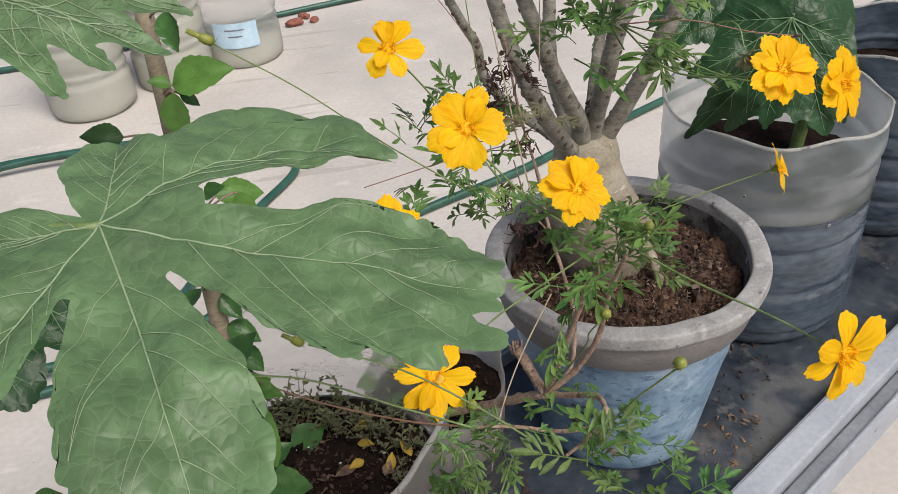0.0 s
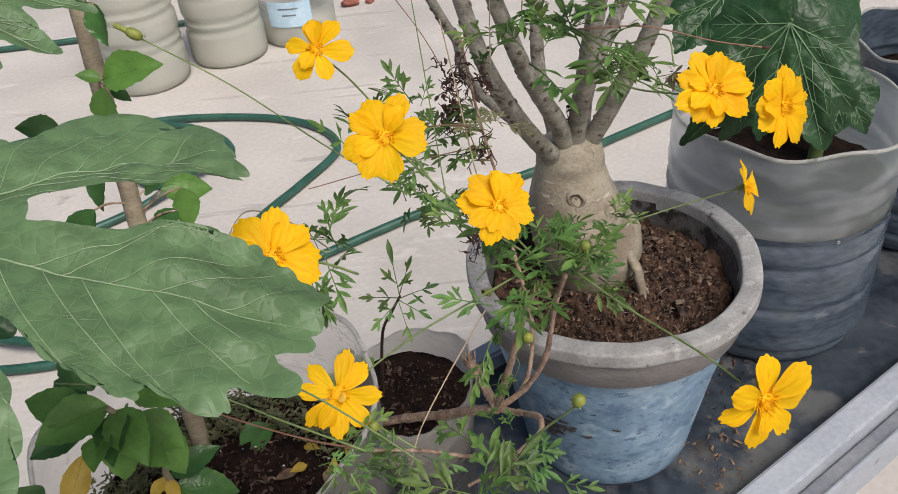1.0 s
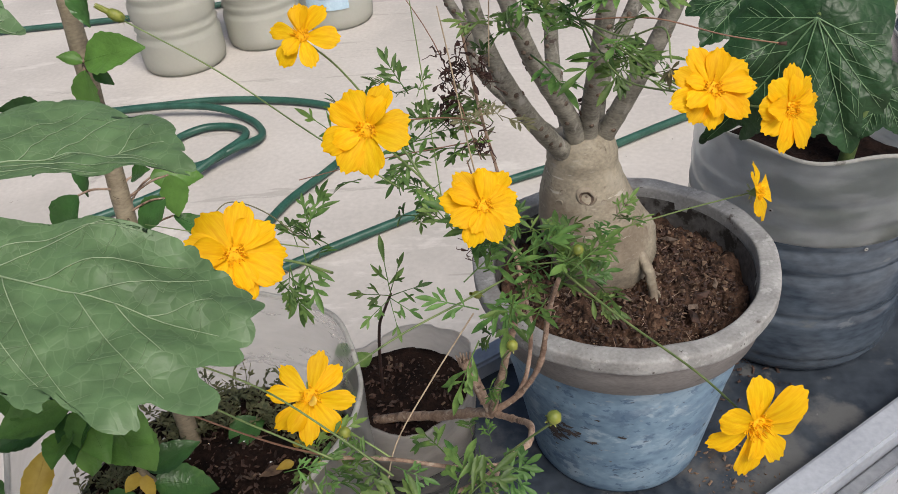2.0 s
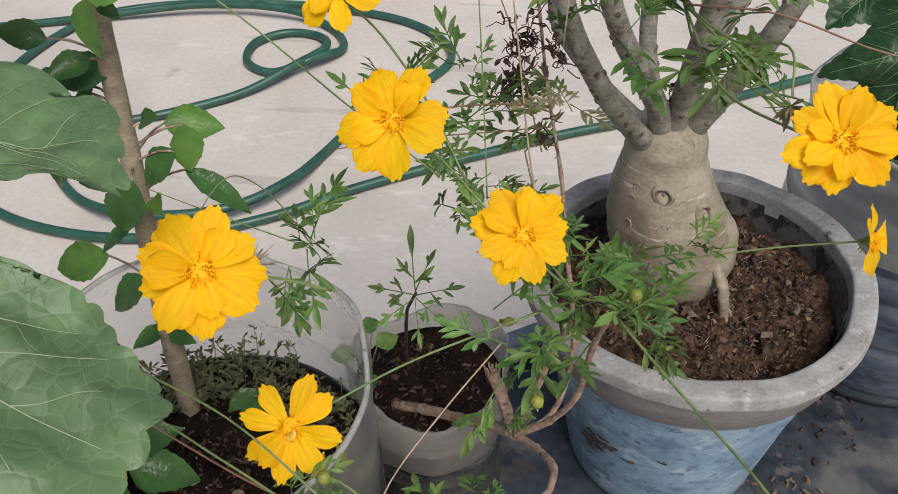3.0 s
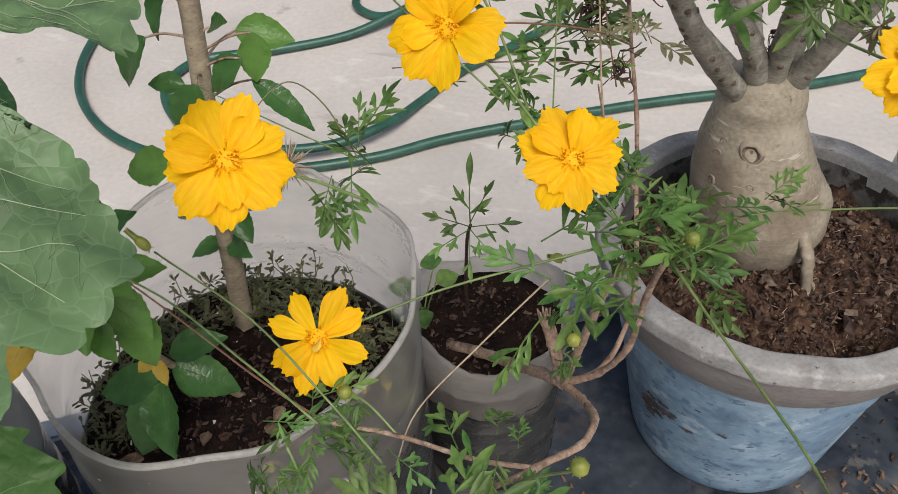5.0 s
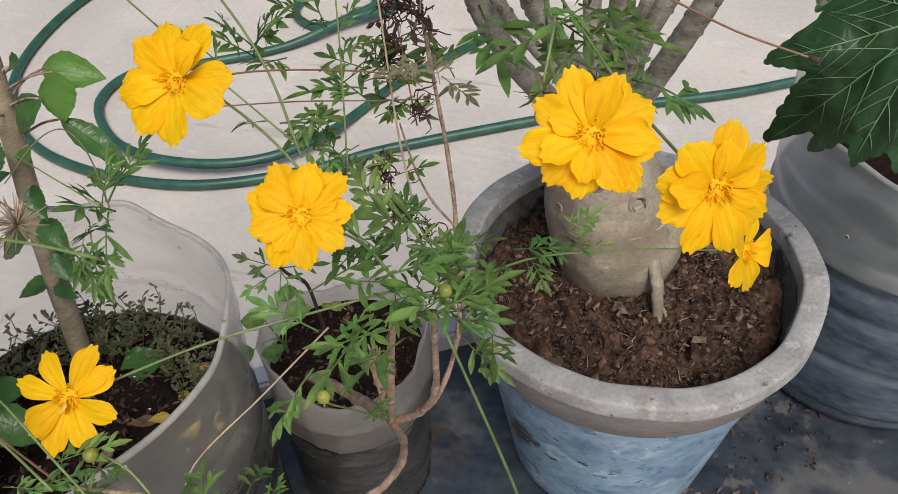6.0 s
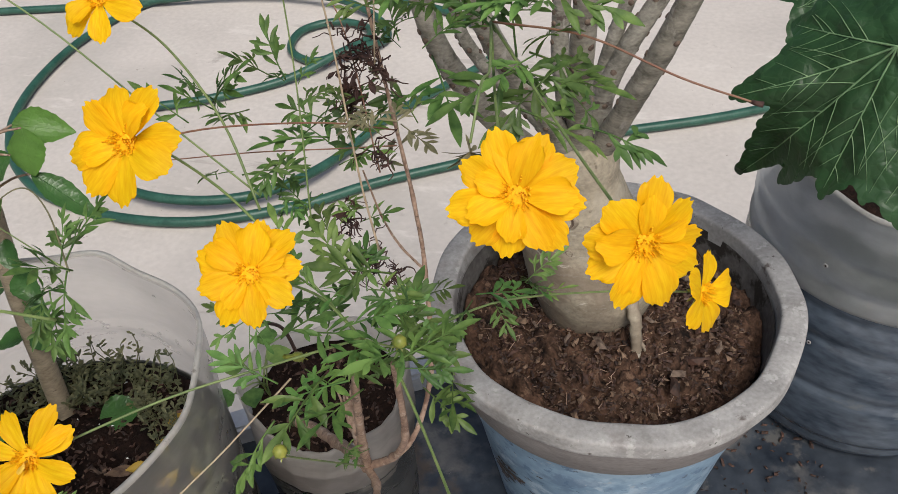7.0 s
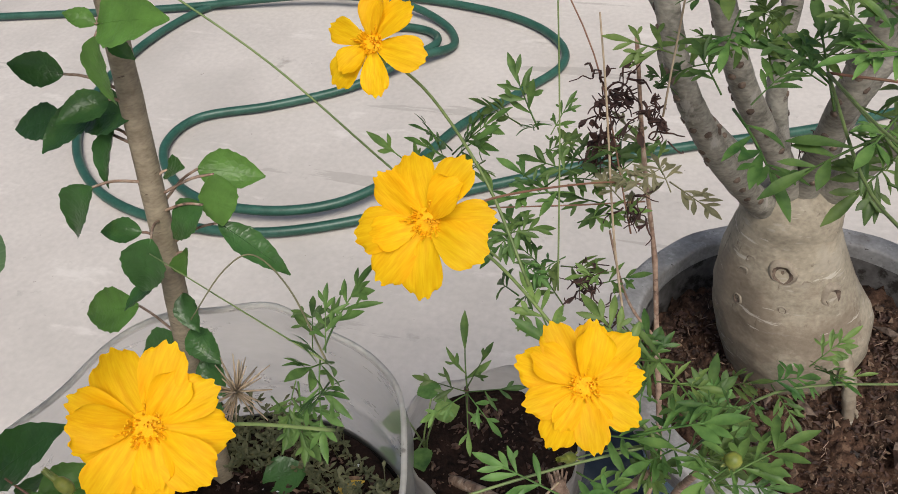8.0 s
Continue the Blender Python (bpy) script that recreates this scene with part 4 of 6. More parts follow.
PETALS = [petal_mesh("petal", 3 + k, M_PETAL, 1.0, 0.285 + 0.022 * k, 0.06 + 0.06 * k) for k in range(4)]
INNER = [petal_mesh("petal", 20 + k, M_PETAL, 1.0, 0.27 + 0.03 * k, 0.12 + 0.06 * k, 0.06 * k) for k in range(4)]
PALE = petal_mesh("petal", 9, M_PETALP, 1.0, 0.36, 0.5)


def florets_mesh():
    g = random.Random(2)
    bm = bmesh.new()
    for _ in range(64):
        a, d = g.random() * 6.3, math.sqrt(g.random()) * 0.19
        base = Vector((d * math.cos(a), d * math.sin(a), 0.02))
        top = base * g.uniform(1.3, 1.7) + Vector((0, 0, g.uniform(0.12, 0.26) - d * 0.4))
        tube(bm, [base, base.lerp(top, 0.5), top], 0.011, 0.013, 5, 1)
    lathe([(0.20, 0.0), (0.19, 0.05), (0.12, 0.09), (0.0, 0.11)], 16, bm=bm)
    me = bpy.data.meshes.new("floret_tuft")
    bm.to_mesh(me)
    bm.free()
    me.materials.append(M_DISC)
    return me


def calyx_mesh():
    bm = bmesh.new()
    lathe([(0.0, -0.22), (0.06, -0.21), (0.10, -0.12), (0.17, -0.02), (0.16, 0.02), (0.0, 0.02)], 14, bm=bm)
    for k in range(8):
        a = 2 * math.pi * k / 8
        d = Vector((math.cos(a), math.sin(a), 0))
        lance(bm, d * 0.10 + Vector((0, 0, -0.14)), d * 0.36 + Vector((0, 0, -0.20)), Vector((0, 0, 1)), 0.035)
    me = bpy.data.meshes.new("flower")
    bm.to_mesh(me)
    bm.free()
    me.materials.append(M_STEM)
    for p in me.polygons:
        p.use_smooth = True
    return me


FLORETS, CALYX = florets_mesh(), calyx_mesh()


def flower(parent, at, normal, radius, outer, inner, seed, label="", curl=False, droop=0.0, slim=1.0):
    """A cosmos flower: calyx, petals in two or three whorls and a tuft of florets."""
    g = random.Random(seed)
    ob = new("flower", CALYX)
    q = Vector(normal).to_track_quat("Z", "Y")
    ob.parent = parent
    ob.location = Vector(at) - parent.location
    ob.rotation_mode = "QUATERNION"
    ob.rotation_quaternion = q
    ob.scale = (radius, radius, radius)
    if label:
        tagged(ob, label)
    spin = g.random() * 360

    def put(me, ang, tilt, size, lift, roll):
        p = new("petal", me)
        p.parent = ob
        p.matrix_local = pose(0, 0, lift, 0, 0, ang) @ pose(0.06, 0, 0, roll, -tilt, 0) @ Matrix.Diagonal((size, size * slim, size, 1))
        return p

    for k in range(outer):
        put(g.choice(PETALS), spin + 360 * k / outer + g.uniform(-7, 7), g.uniform(-4, 12) + droop + (6 if k % 2 else 0), g.uniform(0.86, 1.0), 0.02 * (k % 2), g.uniform(-14, 14))
    for k in range(inner):
        put(g.choice(INNER), spin + 22 + 360 * k / max(inner, 1) + g.uniform(-18, 18), g.uniform(5, 17), g.uniform(0.60, 0.86), 0.04, g.uniform(-16, 16))
    if curl:
        put(PALE, spin + 100, 66, 0.42, 0.06, 10)
    f = new("floret_tuft", FLORETS)
    f.parent = ob
    f.location = (0, 0, 0.02)
    return ob


def bud(parent, at, normal, radius, label="", opening=False):
    bm = bmesh.new()
    lathe([(0.0, -1.0), (0.5, -0.95), (0.9, -0.5), (1.0, 0.0), (0.85, 0.55), (0.45, 0.92), (0.0, 1.0)], 14,
          wave=lambda a, r, z: (r * (1 + 0.05 * math.cos(8 * a)), z), bm=bm, mat_of=lambda i: 0)
    for k in range(8):
        a = 2 * math.pi * k / 8
        d = Vector((math.cos(a), math.sin(a), 0))
        lance(bm, d * 0.3 + Vector((0, 0, -1.0)), d * 1.15 + Vector((0, 0, -1.0 + (0.5 if k % 2 else -0.1))), Vector((0, 0, 1)), 0.14)
    if opening:
        for k in range(9):
            a = 2 * math.pi * k / 9
            d = Vector((math.cos(a), math.sin(a), 0))
            lance(bm, d * 0.6 + Vector((0, 0, 0.4)), d * 0.28 + Vector((0, 0, 2.3)), -d, 0.36)
    for v in bm.verts:
        v.co *= radius
        if opening:
            v.co = Vector((v.co.x * 0.72, v.co.y * 0.72, v.co.z * 1.15))
    q = Vector(normal).to_track_quat("Z", "Y").to_matrix().to_4x4()
    bmesh.ops.transform(bm, matrix=Matrix.Translation(at) @ q, verts=bm.verts)
    return under("bud", bm, M_BUD, parent, label)


# ---- the flowering cosmos, rooted in the small planter ----
cosmos = thing("cosmos_plant", (0.0, 0.615, TOP + SZ), "sprawling cosmos plant with golden double flowers and feathery leaves", "flowering plant")
V = Vector
J = V((0.110, 0.519, 0.878))
LOWER = V((0.118, 0.394, 0.968))
FLOWERS = (
    # place, facing, radius, outer, inner, label, curl, stem from
    (V((0.053, 0.476, 1.169)), V((0.02, -0.80, 0.62)), 0.0268, 8, 2, "wide open golden flower with broad petals", False),
    (V((0.117, 0.446, 1.131)), V((0.15, -0.62, 0.78)), 0.0238, 9, 8, "full double golden flower", False),
    (V((-0.005, 0.376, 1.159)), V((0.35, -0.62, 0.70)), 0.0258, 9, 3, "broad golden flower above the labelled planter", False),
    (V((0.010, 0.387, 1.045)), V((0.20, -0.66, 0.66)), 0.0262, 8, 2, "golden flower with one pale curled petal", True),
    (V((0.235, 0.432, 1.202)), V((0.10, -0.78, 0.62)), 0.0220, 9, 7, "dense double golden flower", False),
    (V((0.276, 0.436, 1.186)), V((0.42, -0.80, 0.32)), 0.0220, 9, 6, "paler double golden flower turned aside", False),
    (V((0.306, 0.546, 1.061)), V((0.90, -0.30, 0.30)), 0.0230, 5, 0, "small five-petalled golden flower", False),
    (V((0.248, 0.336, 1.063)), V((0.30, -0.88, 0.22)), 0.0290, 7, 2, "loose golden flower hanging over the stand's edge", False),
    (V((0.012, 0.538, 1.203)), V((-0.05, -0.62, 0.72)), 0.0230, 6, 2, "small golden flower at the top of its stalk", False),
)
for k, (p, n, r, o, i, lab, curl) in enumerate(FLOWERS):
    flower(cosmos, p, n, r, o, i, 30 + k, lab, curl, slim={0: 1.05, 2: 1.04, 3: 0.74, 6: 1.3, 7: 0.92}.get(k, 1.0))


def stalk(pts, r0, r1, material=None, parent=None, name="stalk", seg=6):
    bm = bmesh.new()
    tube(bm, pts, r0 * 0.62, r1 * 0.62, seg, 6)
    return under(name, bm, material or M_STEM, parent or cosmos)


def behind(k, d=0.005):
    p, n = FLOWERS[k][0], FLOWERS[k][1].normalized()
    return p - n * d


def woody(pts, r0, r1, seed, name="woody_stem"):
    bm = bmesh.new()
    tube(bm, pts, r0 * 0.78, r1 * 0.78, 11, 7, 0.30, random.Random(seed), knob=0.20)
    return under(name, bm, M_TWIG, cosmos, "brown woody stem")


CL, UC = V((0.145, 0.480, 1.060)), V((0.188, 0.592, 1.178))
woody([(-0.010, 0.612, 0.772), (0.025, 0.592, 0.798), (0.060, 0.566, 0.826), (0.090, 0.540, 0.856), J], 0.0058, 0.0054, 1)
woody([(0.090, 0.545, 0.912), (0.098, 0.536, 0.898), (0.105, 0.526, 0.885), J], 0.0056, 0.0050, 2)
bm = bmesh.new()
g = random.Random(41)
for _ in range(16):  # splintered top of the broken stem
    o = V((0.090, 0.545, 0.912)) + V((g.gauss(0, 0.0022), g.gauss(0, 0.0022), -0.006))
    tip = o + V((g.gauss(-0.001, 0.0014), g.gauss(0, 0.0014), g.uniform(0.007, 0.016)))
    tube(bm, [o, o.lerp(tip, 0.5), tip], 0.0013, 0.0006, 5, 1)
under("splintered_top", bm, M_TWIG, cosmos, "splintered top of a broken stem")
woody([J, (0.118, 0.506, 0.925), (0.126, 0.494, 0.970), (0.134, 0.483, 1.015), (0.144, 0.472, 1.050)], 0.0042, 0.0024, 3)
woody([J, (0.134, 0.514, 0.905), (0.150, 0.502, 0.950), (0.156, 0.490, 1.010), (0.162, 0.476, 1.050)], 0.0036, 0.0020, 4)
woody([J, (0.126, 0.498, 0.894), (0.139, 0.464, 0.924), (0.136, 0.430, 0.944), LOWER, (0.114, 0.368, 0.986), (0.115, 0.340, 1.002)], 0.0036, 0.0020, 5)
woody([LOWER, (0.103, 0.366, 0.988), (0.084, 0.340, 1.008)], 0.0022, 0.0012, 6)
stalk([LOWER, (0.090, 0.380, 0.985), (0.056, 0.366, 1.012), (0.028, 0.350, 1.035)], 0.0026, 0.0018, M_TWIG)
stalk([(0.028, 0.350, 1.035), (-0.010, 0.362, 1.036), (-0.060, 0.378, 1.046), (-0.110, 0.385, 1.075)], 0.0010, 0.0008, M_STEMR)
stalk([(0.028, 0.345, 1.040), (-0.015, 0.360, 1.052), (-0.070, 0.372, 1.075), (-0.135, 0.36, 1.10)], 0.0011, 0.0008)
stalk([(0.060, 0.340, 1.030), (0.030, 0.352, 1.052), (-0.010, 0.368, 1.074), (-0.060, 0.378, 1.094)], 0.0011, 0.0008)
bud(cosmos, V((-0.066, 0.379, 1.097)), V((-0.7, 0.1, 0.5)), 0.0038, "half-open green bud", True)
# flower stalks
stalk([CL, (0.128, 0.480, 1.085), (0.118, 0.462, 1.112), behind(1)], 0.0013, 0.0010)
stalk([CL, (0.105, 0.500, 1.085), (0.075, 0.505, 1.120), (0.056, 0.494, 1.152), behind(0)], 0.0014, 0.0010)
stalk([(0.080, 0.520, 1.100), (0.055, 0.545, 1.135), (0.030, 0.552, 1.172), behind(8)], 0.0013, 0.0010)
stalk([CL, (0.100, 0.462, 1.048), (0.055, 0.432, 1.045), behind(3)], 0.0012, 0.0010)
stalk([(0.158, 0.490, 1.045), (0.195, 0.545, 1.030), (0.250, 0.556, 1.040), behind(6)], 0.0012, 0.0009)
stalk([(0.165, 0.470, 1.060), (0.195, 0.430, 1.055), (0.228, 0.380, 1.058), behind(7)], 0.0013, 0.0010)
stalk([UC, (0.205, 0.530, 1.165), (0.225, 0.465, 1.185), behind(4)], 0.0012, 0.0010)
stalk([UC, (0.235, 0.530, 1.160), (0.262, 0.475, 1.170), behind(5)], 0.0012, 0.0010)
stalk([(0.030, 0.420, 1.110), (0.015, 0.400, 1.135), behind(2)], 0.0013, 0.0010)
stalk([(0.055, 0.560, 1.075), (0.000, 0.565, 1.120), (-0.055, 0.566, 1.172), (-0.104, 0.560, 1.2135)], 0.0010, 0.0008)
bud(cosmos, V((-0.108, 0.559, 1.218)), V((-0.62, 0.0, 0.42)), 0.0052, "yellow bud about to open", True)
stalk([(0.115, 0.356, 1.010), (0.125, 0.345, 1.040), (0.147, 0.332, 1.077)], 0.0012, 0.0010)
bud(cosmos, V((0.147, 0.331, 1.081)), V((0.2, -0.4, 0.8)), 0.0038, "round green bud")
stalk([J, (0.124, 0.450, 0.990), (0.122, 0.428, 1.025), (0.129, 0.414, 1.050)], 0.0010, 0.0008)
bud(cosmos, V((0.129, 0.413, 1.053)), V((0.1, -0.3, 0.9)), 0.0034, "round green bud")
stalk([CL, (0.165, 0.470, 1.070), (0.173, 0.464, 1.080)], 0.0009, 0.0007)
bud(cosmos, V((0.173, 0.463, 1.083)), V((0.3, -0.3, 0.9)), 0.0034, "round green bud")
stalk([CL, (0.125, 0.480, 1.048), (0.109, 0.478, 1.038)], 0.0008, 0.0007)
bud(cosmos, V((0.108, 0.477, 1.040)), V((-0.3, -0.5, 0.5)), 0.0038, "orange bud just opening", True)
stalk([(0.056, 0.366, 1.012), (0.042, 0.372, 1.020), (0.033, 0.370, 1.033)], 0.0011, 0.0009)
bud(cosmos, V((0.031, 0.367, 1.036)), V((0.1, -0.4, 0.8)), 0.0036, "round green bud")
stalk([UC, (0.205, 0.520, 1.195), (0.216, 0.465, 1.222), (0.217, 0.444, 1.212)], 0.0010, 0.0008)
bm = bmesh.new()
g = random.Random(89)
for _ in range(44):  # faded head, a brush of dull bracts
    d = (V((0.1, -0.4, -0.8)) + V((g.gauss(0, 0.7), g.gauss(0, 0.7), g.gauss(0, 0.6)))).normalized()
    o = V((0.217, 0.443, 1.209))
    lance(bm, o, o + d * g.uniform(0.005, 0.0105), d.orthogonal().normalized(), 0.0009, 0.1, 1, 3)
under("seed_head", bm, M_FERN2, cosmos, "faded seed head with spiky bracts")
stalk([UC, (0.235, 0.585, 1.178), (0.280, 0.572, 1.168), (0.314, 0.564, 1.163)], 0.0010, 0.0008, M_STEMR)
bm = bmesh.new()
tube(bm, [(0.312, 0.565, 1.163), (0.314, 0.564, 1.163), (0.317, 0.563, 1.1632)], 0.0010, 0.0014, 7, 1)
under("seed_stub", bm, M_DRY, cosmos)
# thin bare stalks that rise past the flowers
stalk([(0.085, 0.560, 1.060), (0.078, 0.590, 1.150), (0.070, 0.610, 1.260)], 0.0009, 0.0006)
stalk([(0.115, 0.600, 1.070), (0.085, 0.640, 1.150), (0.040, 0.660, 1.220)], 0.0008, 0.0006, M_STEMR)
stalk([(0.125, 0.590, 1.150), (0.130, 0.605, 1.250), (0.128, 0.615, 1.330)], 0.0008, 0.0006, M_STRAW)
stalk([(0.050, 0.330, 1.030), (0.018, 0.300, 0.960), (-0.010, 0.285, 0.860), (-0.03, 0.28, 0.78)], 0.0009, 0.0007, M_STEM)
stalk([(0.020, 0.330, 1.040), (0.040, 0.320, 0.960), (0.065, 0.320, 0.860), (0.080, 0.33, 0.78)], 0.0009, 0.0007, M_STEM)
stalk([(0.105, 0.470, 1.030), (0.075, 0.440, 1.000), (0.052, 0.400, 0.985), (0.042, 0.385, 0.950)], 0.0009, 0.0007, M_STRAW)
stalk([(0.010, 0.455, 1.105), (-0.020, 0.485, 1.110), (-0.046, 0.501, 1.110), (-0.056, 0.490, 1.108), (-0.064, 0.468, 1.096)], 0.0008, 0.0005, M_FERN2)
stalk([(0.010, 0.455, 1.103), (-0.050, 0.480, 1.098), (-0.110, 0.505, 1.094)], 0.0007, 0.0005)
bm = bmesh.new()
g = random.Random(88)
for _ in range(60):  # spent seed head, a star of dry bristles
    d = V((g.gauss(0, 1), g.gauss(0, 1), g.gauss(0, 0.8))).normalized()
    o = V((-0.006, 0.418, 1.124))
    tube(bm, [o, o + d * 0.006, o + d * g.uniform(0.009, 0.016)], 0.0006, 0.0002, 4, 1)
under("seed_head", bm, M_STRAW, cosmos, "spent straw-coloured seed head")
# old stem with withered leaves
woody([J, (0.136, 0.535, 0.890), (0.146, 0.565, 0.930), (0.135, 0.605, 0.988), (0.128, 0.616, 1.040), (0.116, 0.628, 1.096), (0.106, 0.634, 1.165)], 0.0027, 0.0013, 7)
woody([(0.135, 0.605, 0.988), (0.121, 0.602, 1.010), (0.112, 0.600, 1.035), (0.104, 0.600, 1.070)], 0.0012, 0.0007, 9)
stalk([behind(0), (0.070, 0.520, 1.150), (0.100, 0.575, 1.120), (0.119, 0.624, 1.085)], 0.0009, 0.0008, M_STEMR)
stalk([(0.119, 0.622, 1.075), (0.085, 0.605, 1.080), (0.040, 0.590, 1.082), (-0.020, 0.575, 1.078)], 0.0008, 0.0006, M_STEMR)
stalk([(0.118, 0.575, 1.030), (0.108, 0.585, 1.080), (0.098, 0.600, 1.150), (0.092, 0.606, 1.190)], 0.0012, 0.0008, M_STRAW)


def withered(at, size, seed, count):
    g = random.Random(seed)
    bm = bmesh.new()
    for _ in range(count * 2):
        p = V(at) + V((g.gauss(0, 0.7), g.gauss(0, 0.7), g.gauss(0, 1.2))) * size * 0.40
        pts = [p]
        d = V([g.gauss(0, 1) for _ in range(3)]).normalized()
        for _ in range(4):
            d = (d + V([g.gauss(0, 1.0) for _ in range(3)]) + V((0, 0, -0.25))).normalized()
            pts.append(pts[-1] + d * g.uniform(0.0022, 0.005))
        tube(bm, pts, g.uniform(0.0003, 0.0008), 0.0003, 4, 2)
        if g.random() < 0.3:
            lance(bm, pts[1], pts[3], V((g.gauss(0, 1), g.gauss(0, 1), g.gauss(0, 1))).normalized(), g.uniform(0.0010, 0.0024), 0.5, 1, 4)
    return under("withered_leaf", bm, M_DRY, cosmos, "shrivelled brown leaf")


for k, (p, s, c) in enumerate((((0.098, 0.625, 1.135), 0.018, 26), ((0.096, 0.622, 1.105), 0.014, 20), ((0.120, 0.605, 1.140), 0.013, 12), ((0.116, 0.600, 1.085), 0.009, 9),
                               ((0.094, 0.590, 1.040), 0.011, 16), ((0.105, 0.588, 1.008), 0.013, 18), ((0.122, 0.585, 1.000), 0.010, 10), ((0.055, 0.335, 1.0), 0.005, 4))):
    withered(p, s, 60 + k, c)


def tuft(at, count, size, seed, spread=0.02, aim=(0, 0, 0.4), old=0.0, pairs=3, flat=0.35):
    g = random.Random(seed)
    for _ in range(max(2, round(count * 1.2))):
        p = V(at) + V((g.gauss(0, 1), g.gauss(0, 1), g.gauss(0, 0.8))) * spread * 0.5
        a = g.random() * 6.283
        d = V((math.cos(a), math.sin(a), g.uniform(-0.5, 0.5))) + V(aim)
        up = V((g.uniform(-flat, flat), -0.35 + g.uniform(-flat, flat), 1.0))
        bm = bmesh.new()
        cosmos_leaf(bm, p, d, up, size * g.uniform(0.52, 1.02), g, pairs)
        under("leaf", bm, M_FERN2 if g.random() < old else M_FERN, cosmos)


tuft(CL, 13, 0.043, 101, 0.035)
tuft((0.165, 0.478, 1.055), 10, 0.042, 102, 0.03, (0.35, -0.2, 0.1))
tuft((0.125, 0.470, 1.048), 5, 0.046, 103, 0.03, (-0.1, -0.2, 0.2))
tuft((0.112, 0.450, 1.035), 2, 0.052, 104, 0.010, (-0.1, -0.5, -0.8))
tuft((0.130, 0.515, 1.060), 6, 0.045, 105, 0.03)
tuft((0.214, 0.566, 1.030), 3, 0.036, 106, 0.006, (0.3, 0.2, 1.2))
tuft((0.190, 0.540, 1.030), 3, 0.042, 120, 0.012, (0.6, -0.3, -0.6))
tuft(UC, 9, 0.052, 107, 0.06, (0, -0.2, 0.3))
tuft((0.165, 0.612, 1.195), 7, 0.050, 108, 0.05, (0, 0, 0.3))
tuft((0.225, 0.572, 1.200), 5, 0.048, 109, 0.05, (0, 0, 0.5))
tuft((0.212, 0.562, 1.182), 2, 0.046, 121, 0.02, (0.1, -0.1, -0.5))
tuft((0.200, 0.575, 1.160), 5, 0.050, 131, 0.03, (0.2, -0.1, -0.3))
tuft((0.225, 0.560, 1.150), 3, 0.048, 132, 0.02, (0.3, -0.2, -0.6))
tuft((0.180, 0.625, 1.225), 7, 0.055, 122, 0.05)
tuft((0.205, 0.590, 1.205), 6, 0.050, 133, 0.05, (0.2, -0.2, 0.1))
tuft((0.150, 0.600, 1.170), 5, 0.048, 134, 0.04, (-0.2, -0.1, 0.1))
tuft((0.075, 0.600, 1.105), 6, 0.042, 110, 0.03)
tuft((0.085, 0.640, 1.065), 7, 0.045, 111, 0.04)
tuft((0.100, 0.600, 1.050), 6, 0.042, 112, 0.03, old=0.2)
tuft((0.125, 0.600, 1.110), 6, 0.030, 123, 0.03, old=0.5)
tuft((0.055, 0.575, 1.065), 7, 0.040, 113, 0.03, (0, 0, -0.3))
tuft((0.030, 0.575, 1.120), 4, 0.048, 114, 0.01, (0.05, 0, 1.4))
tuft((0.060, 0.600, 1.125), 3, 0.035, 124, 0.01, (0.05, 0, 1.0))
tuft((0.012, 0.455, 1.105), 4, 0.045, 115, 0.012, (0.2, 0.1, 0.9))
tuft((-0.005, 0.450, 1.095), 3, 0.045, 125, 0.012, (-0.1, -0.1, -0.9))
tuft((0.022, 0.345, 1.030), 11, 0.028, 116, 0.022, (0, -0.2, -0.2))
tuft((0.052, 0.345, 1.025), 7, 0.030, 117, 0.02, (0.2, 0, -0.3))
tuft((0.022, 0.322, 1.045), 3, 0.040, 126, 0.01, (0, -0.1, -1.6))
tuft((0.108, 0.372, 1.015), 6, 0.033, 118, 0.02, (0, 0, 0.2))
tuft((0.124, 0.330, 1.020), 7, 0.033, 119, 0.03, (0, -0.2, 0))
tuft((0.126, 0.300, 1.000), 8, 0.036, 127, 0.034, (0, -0.2, 0.2))
tuft((0.090, 0.320, 1.030), 3, 0.045, 128, 0.01, (-0.3, 0.2, 0.8))
tuft((0.113, 0.506, 0.925), 2, 0.030, 129, 0.010)

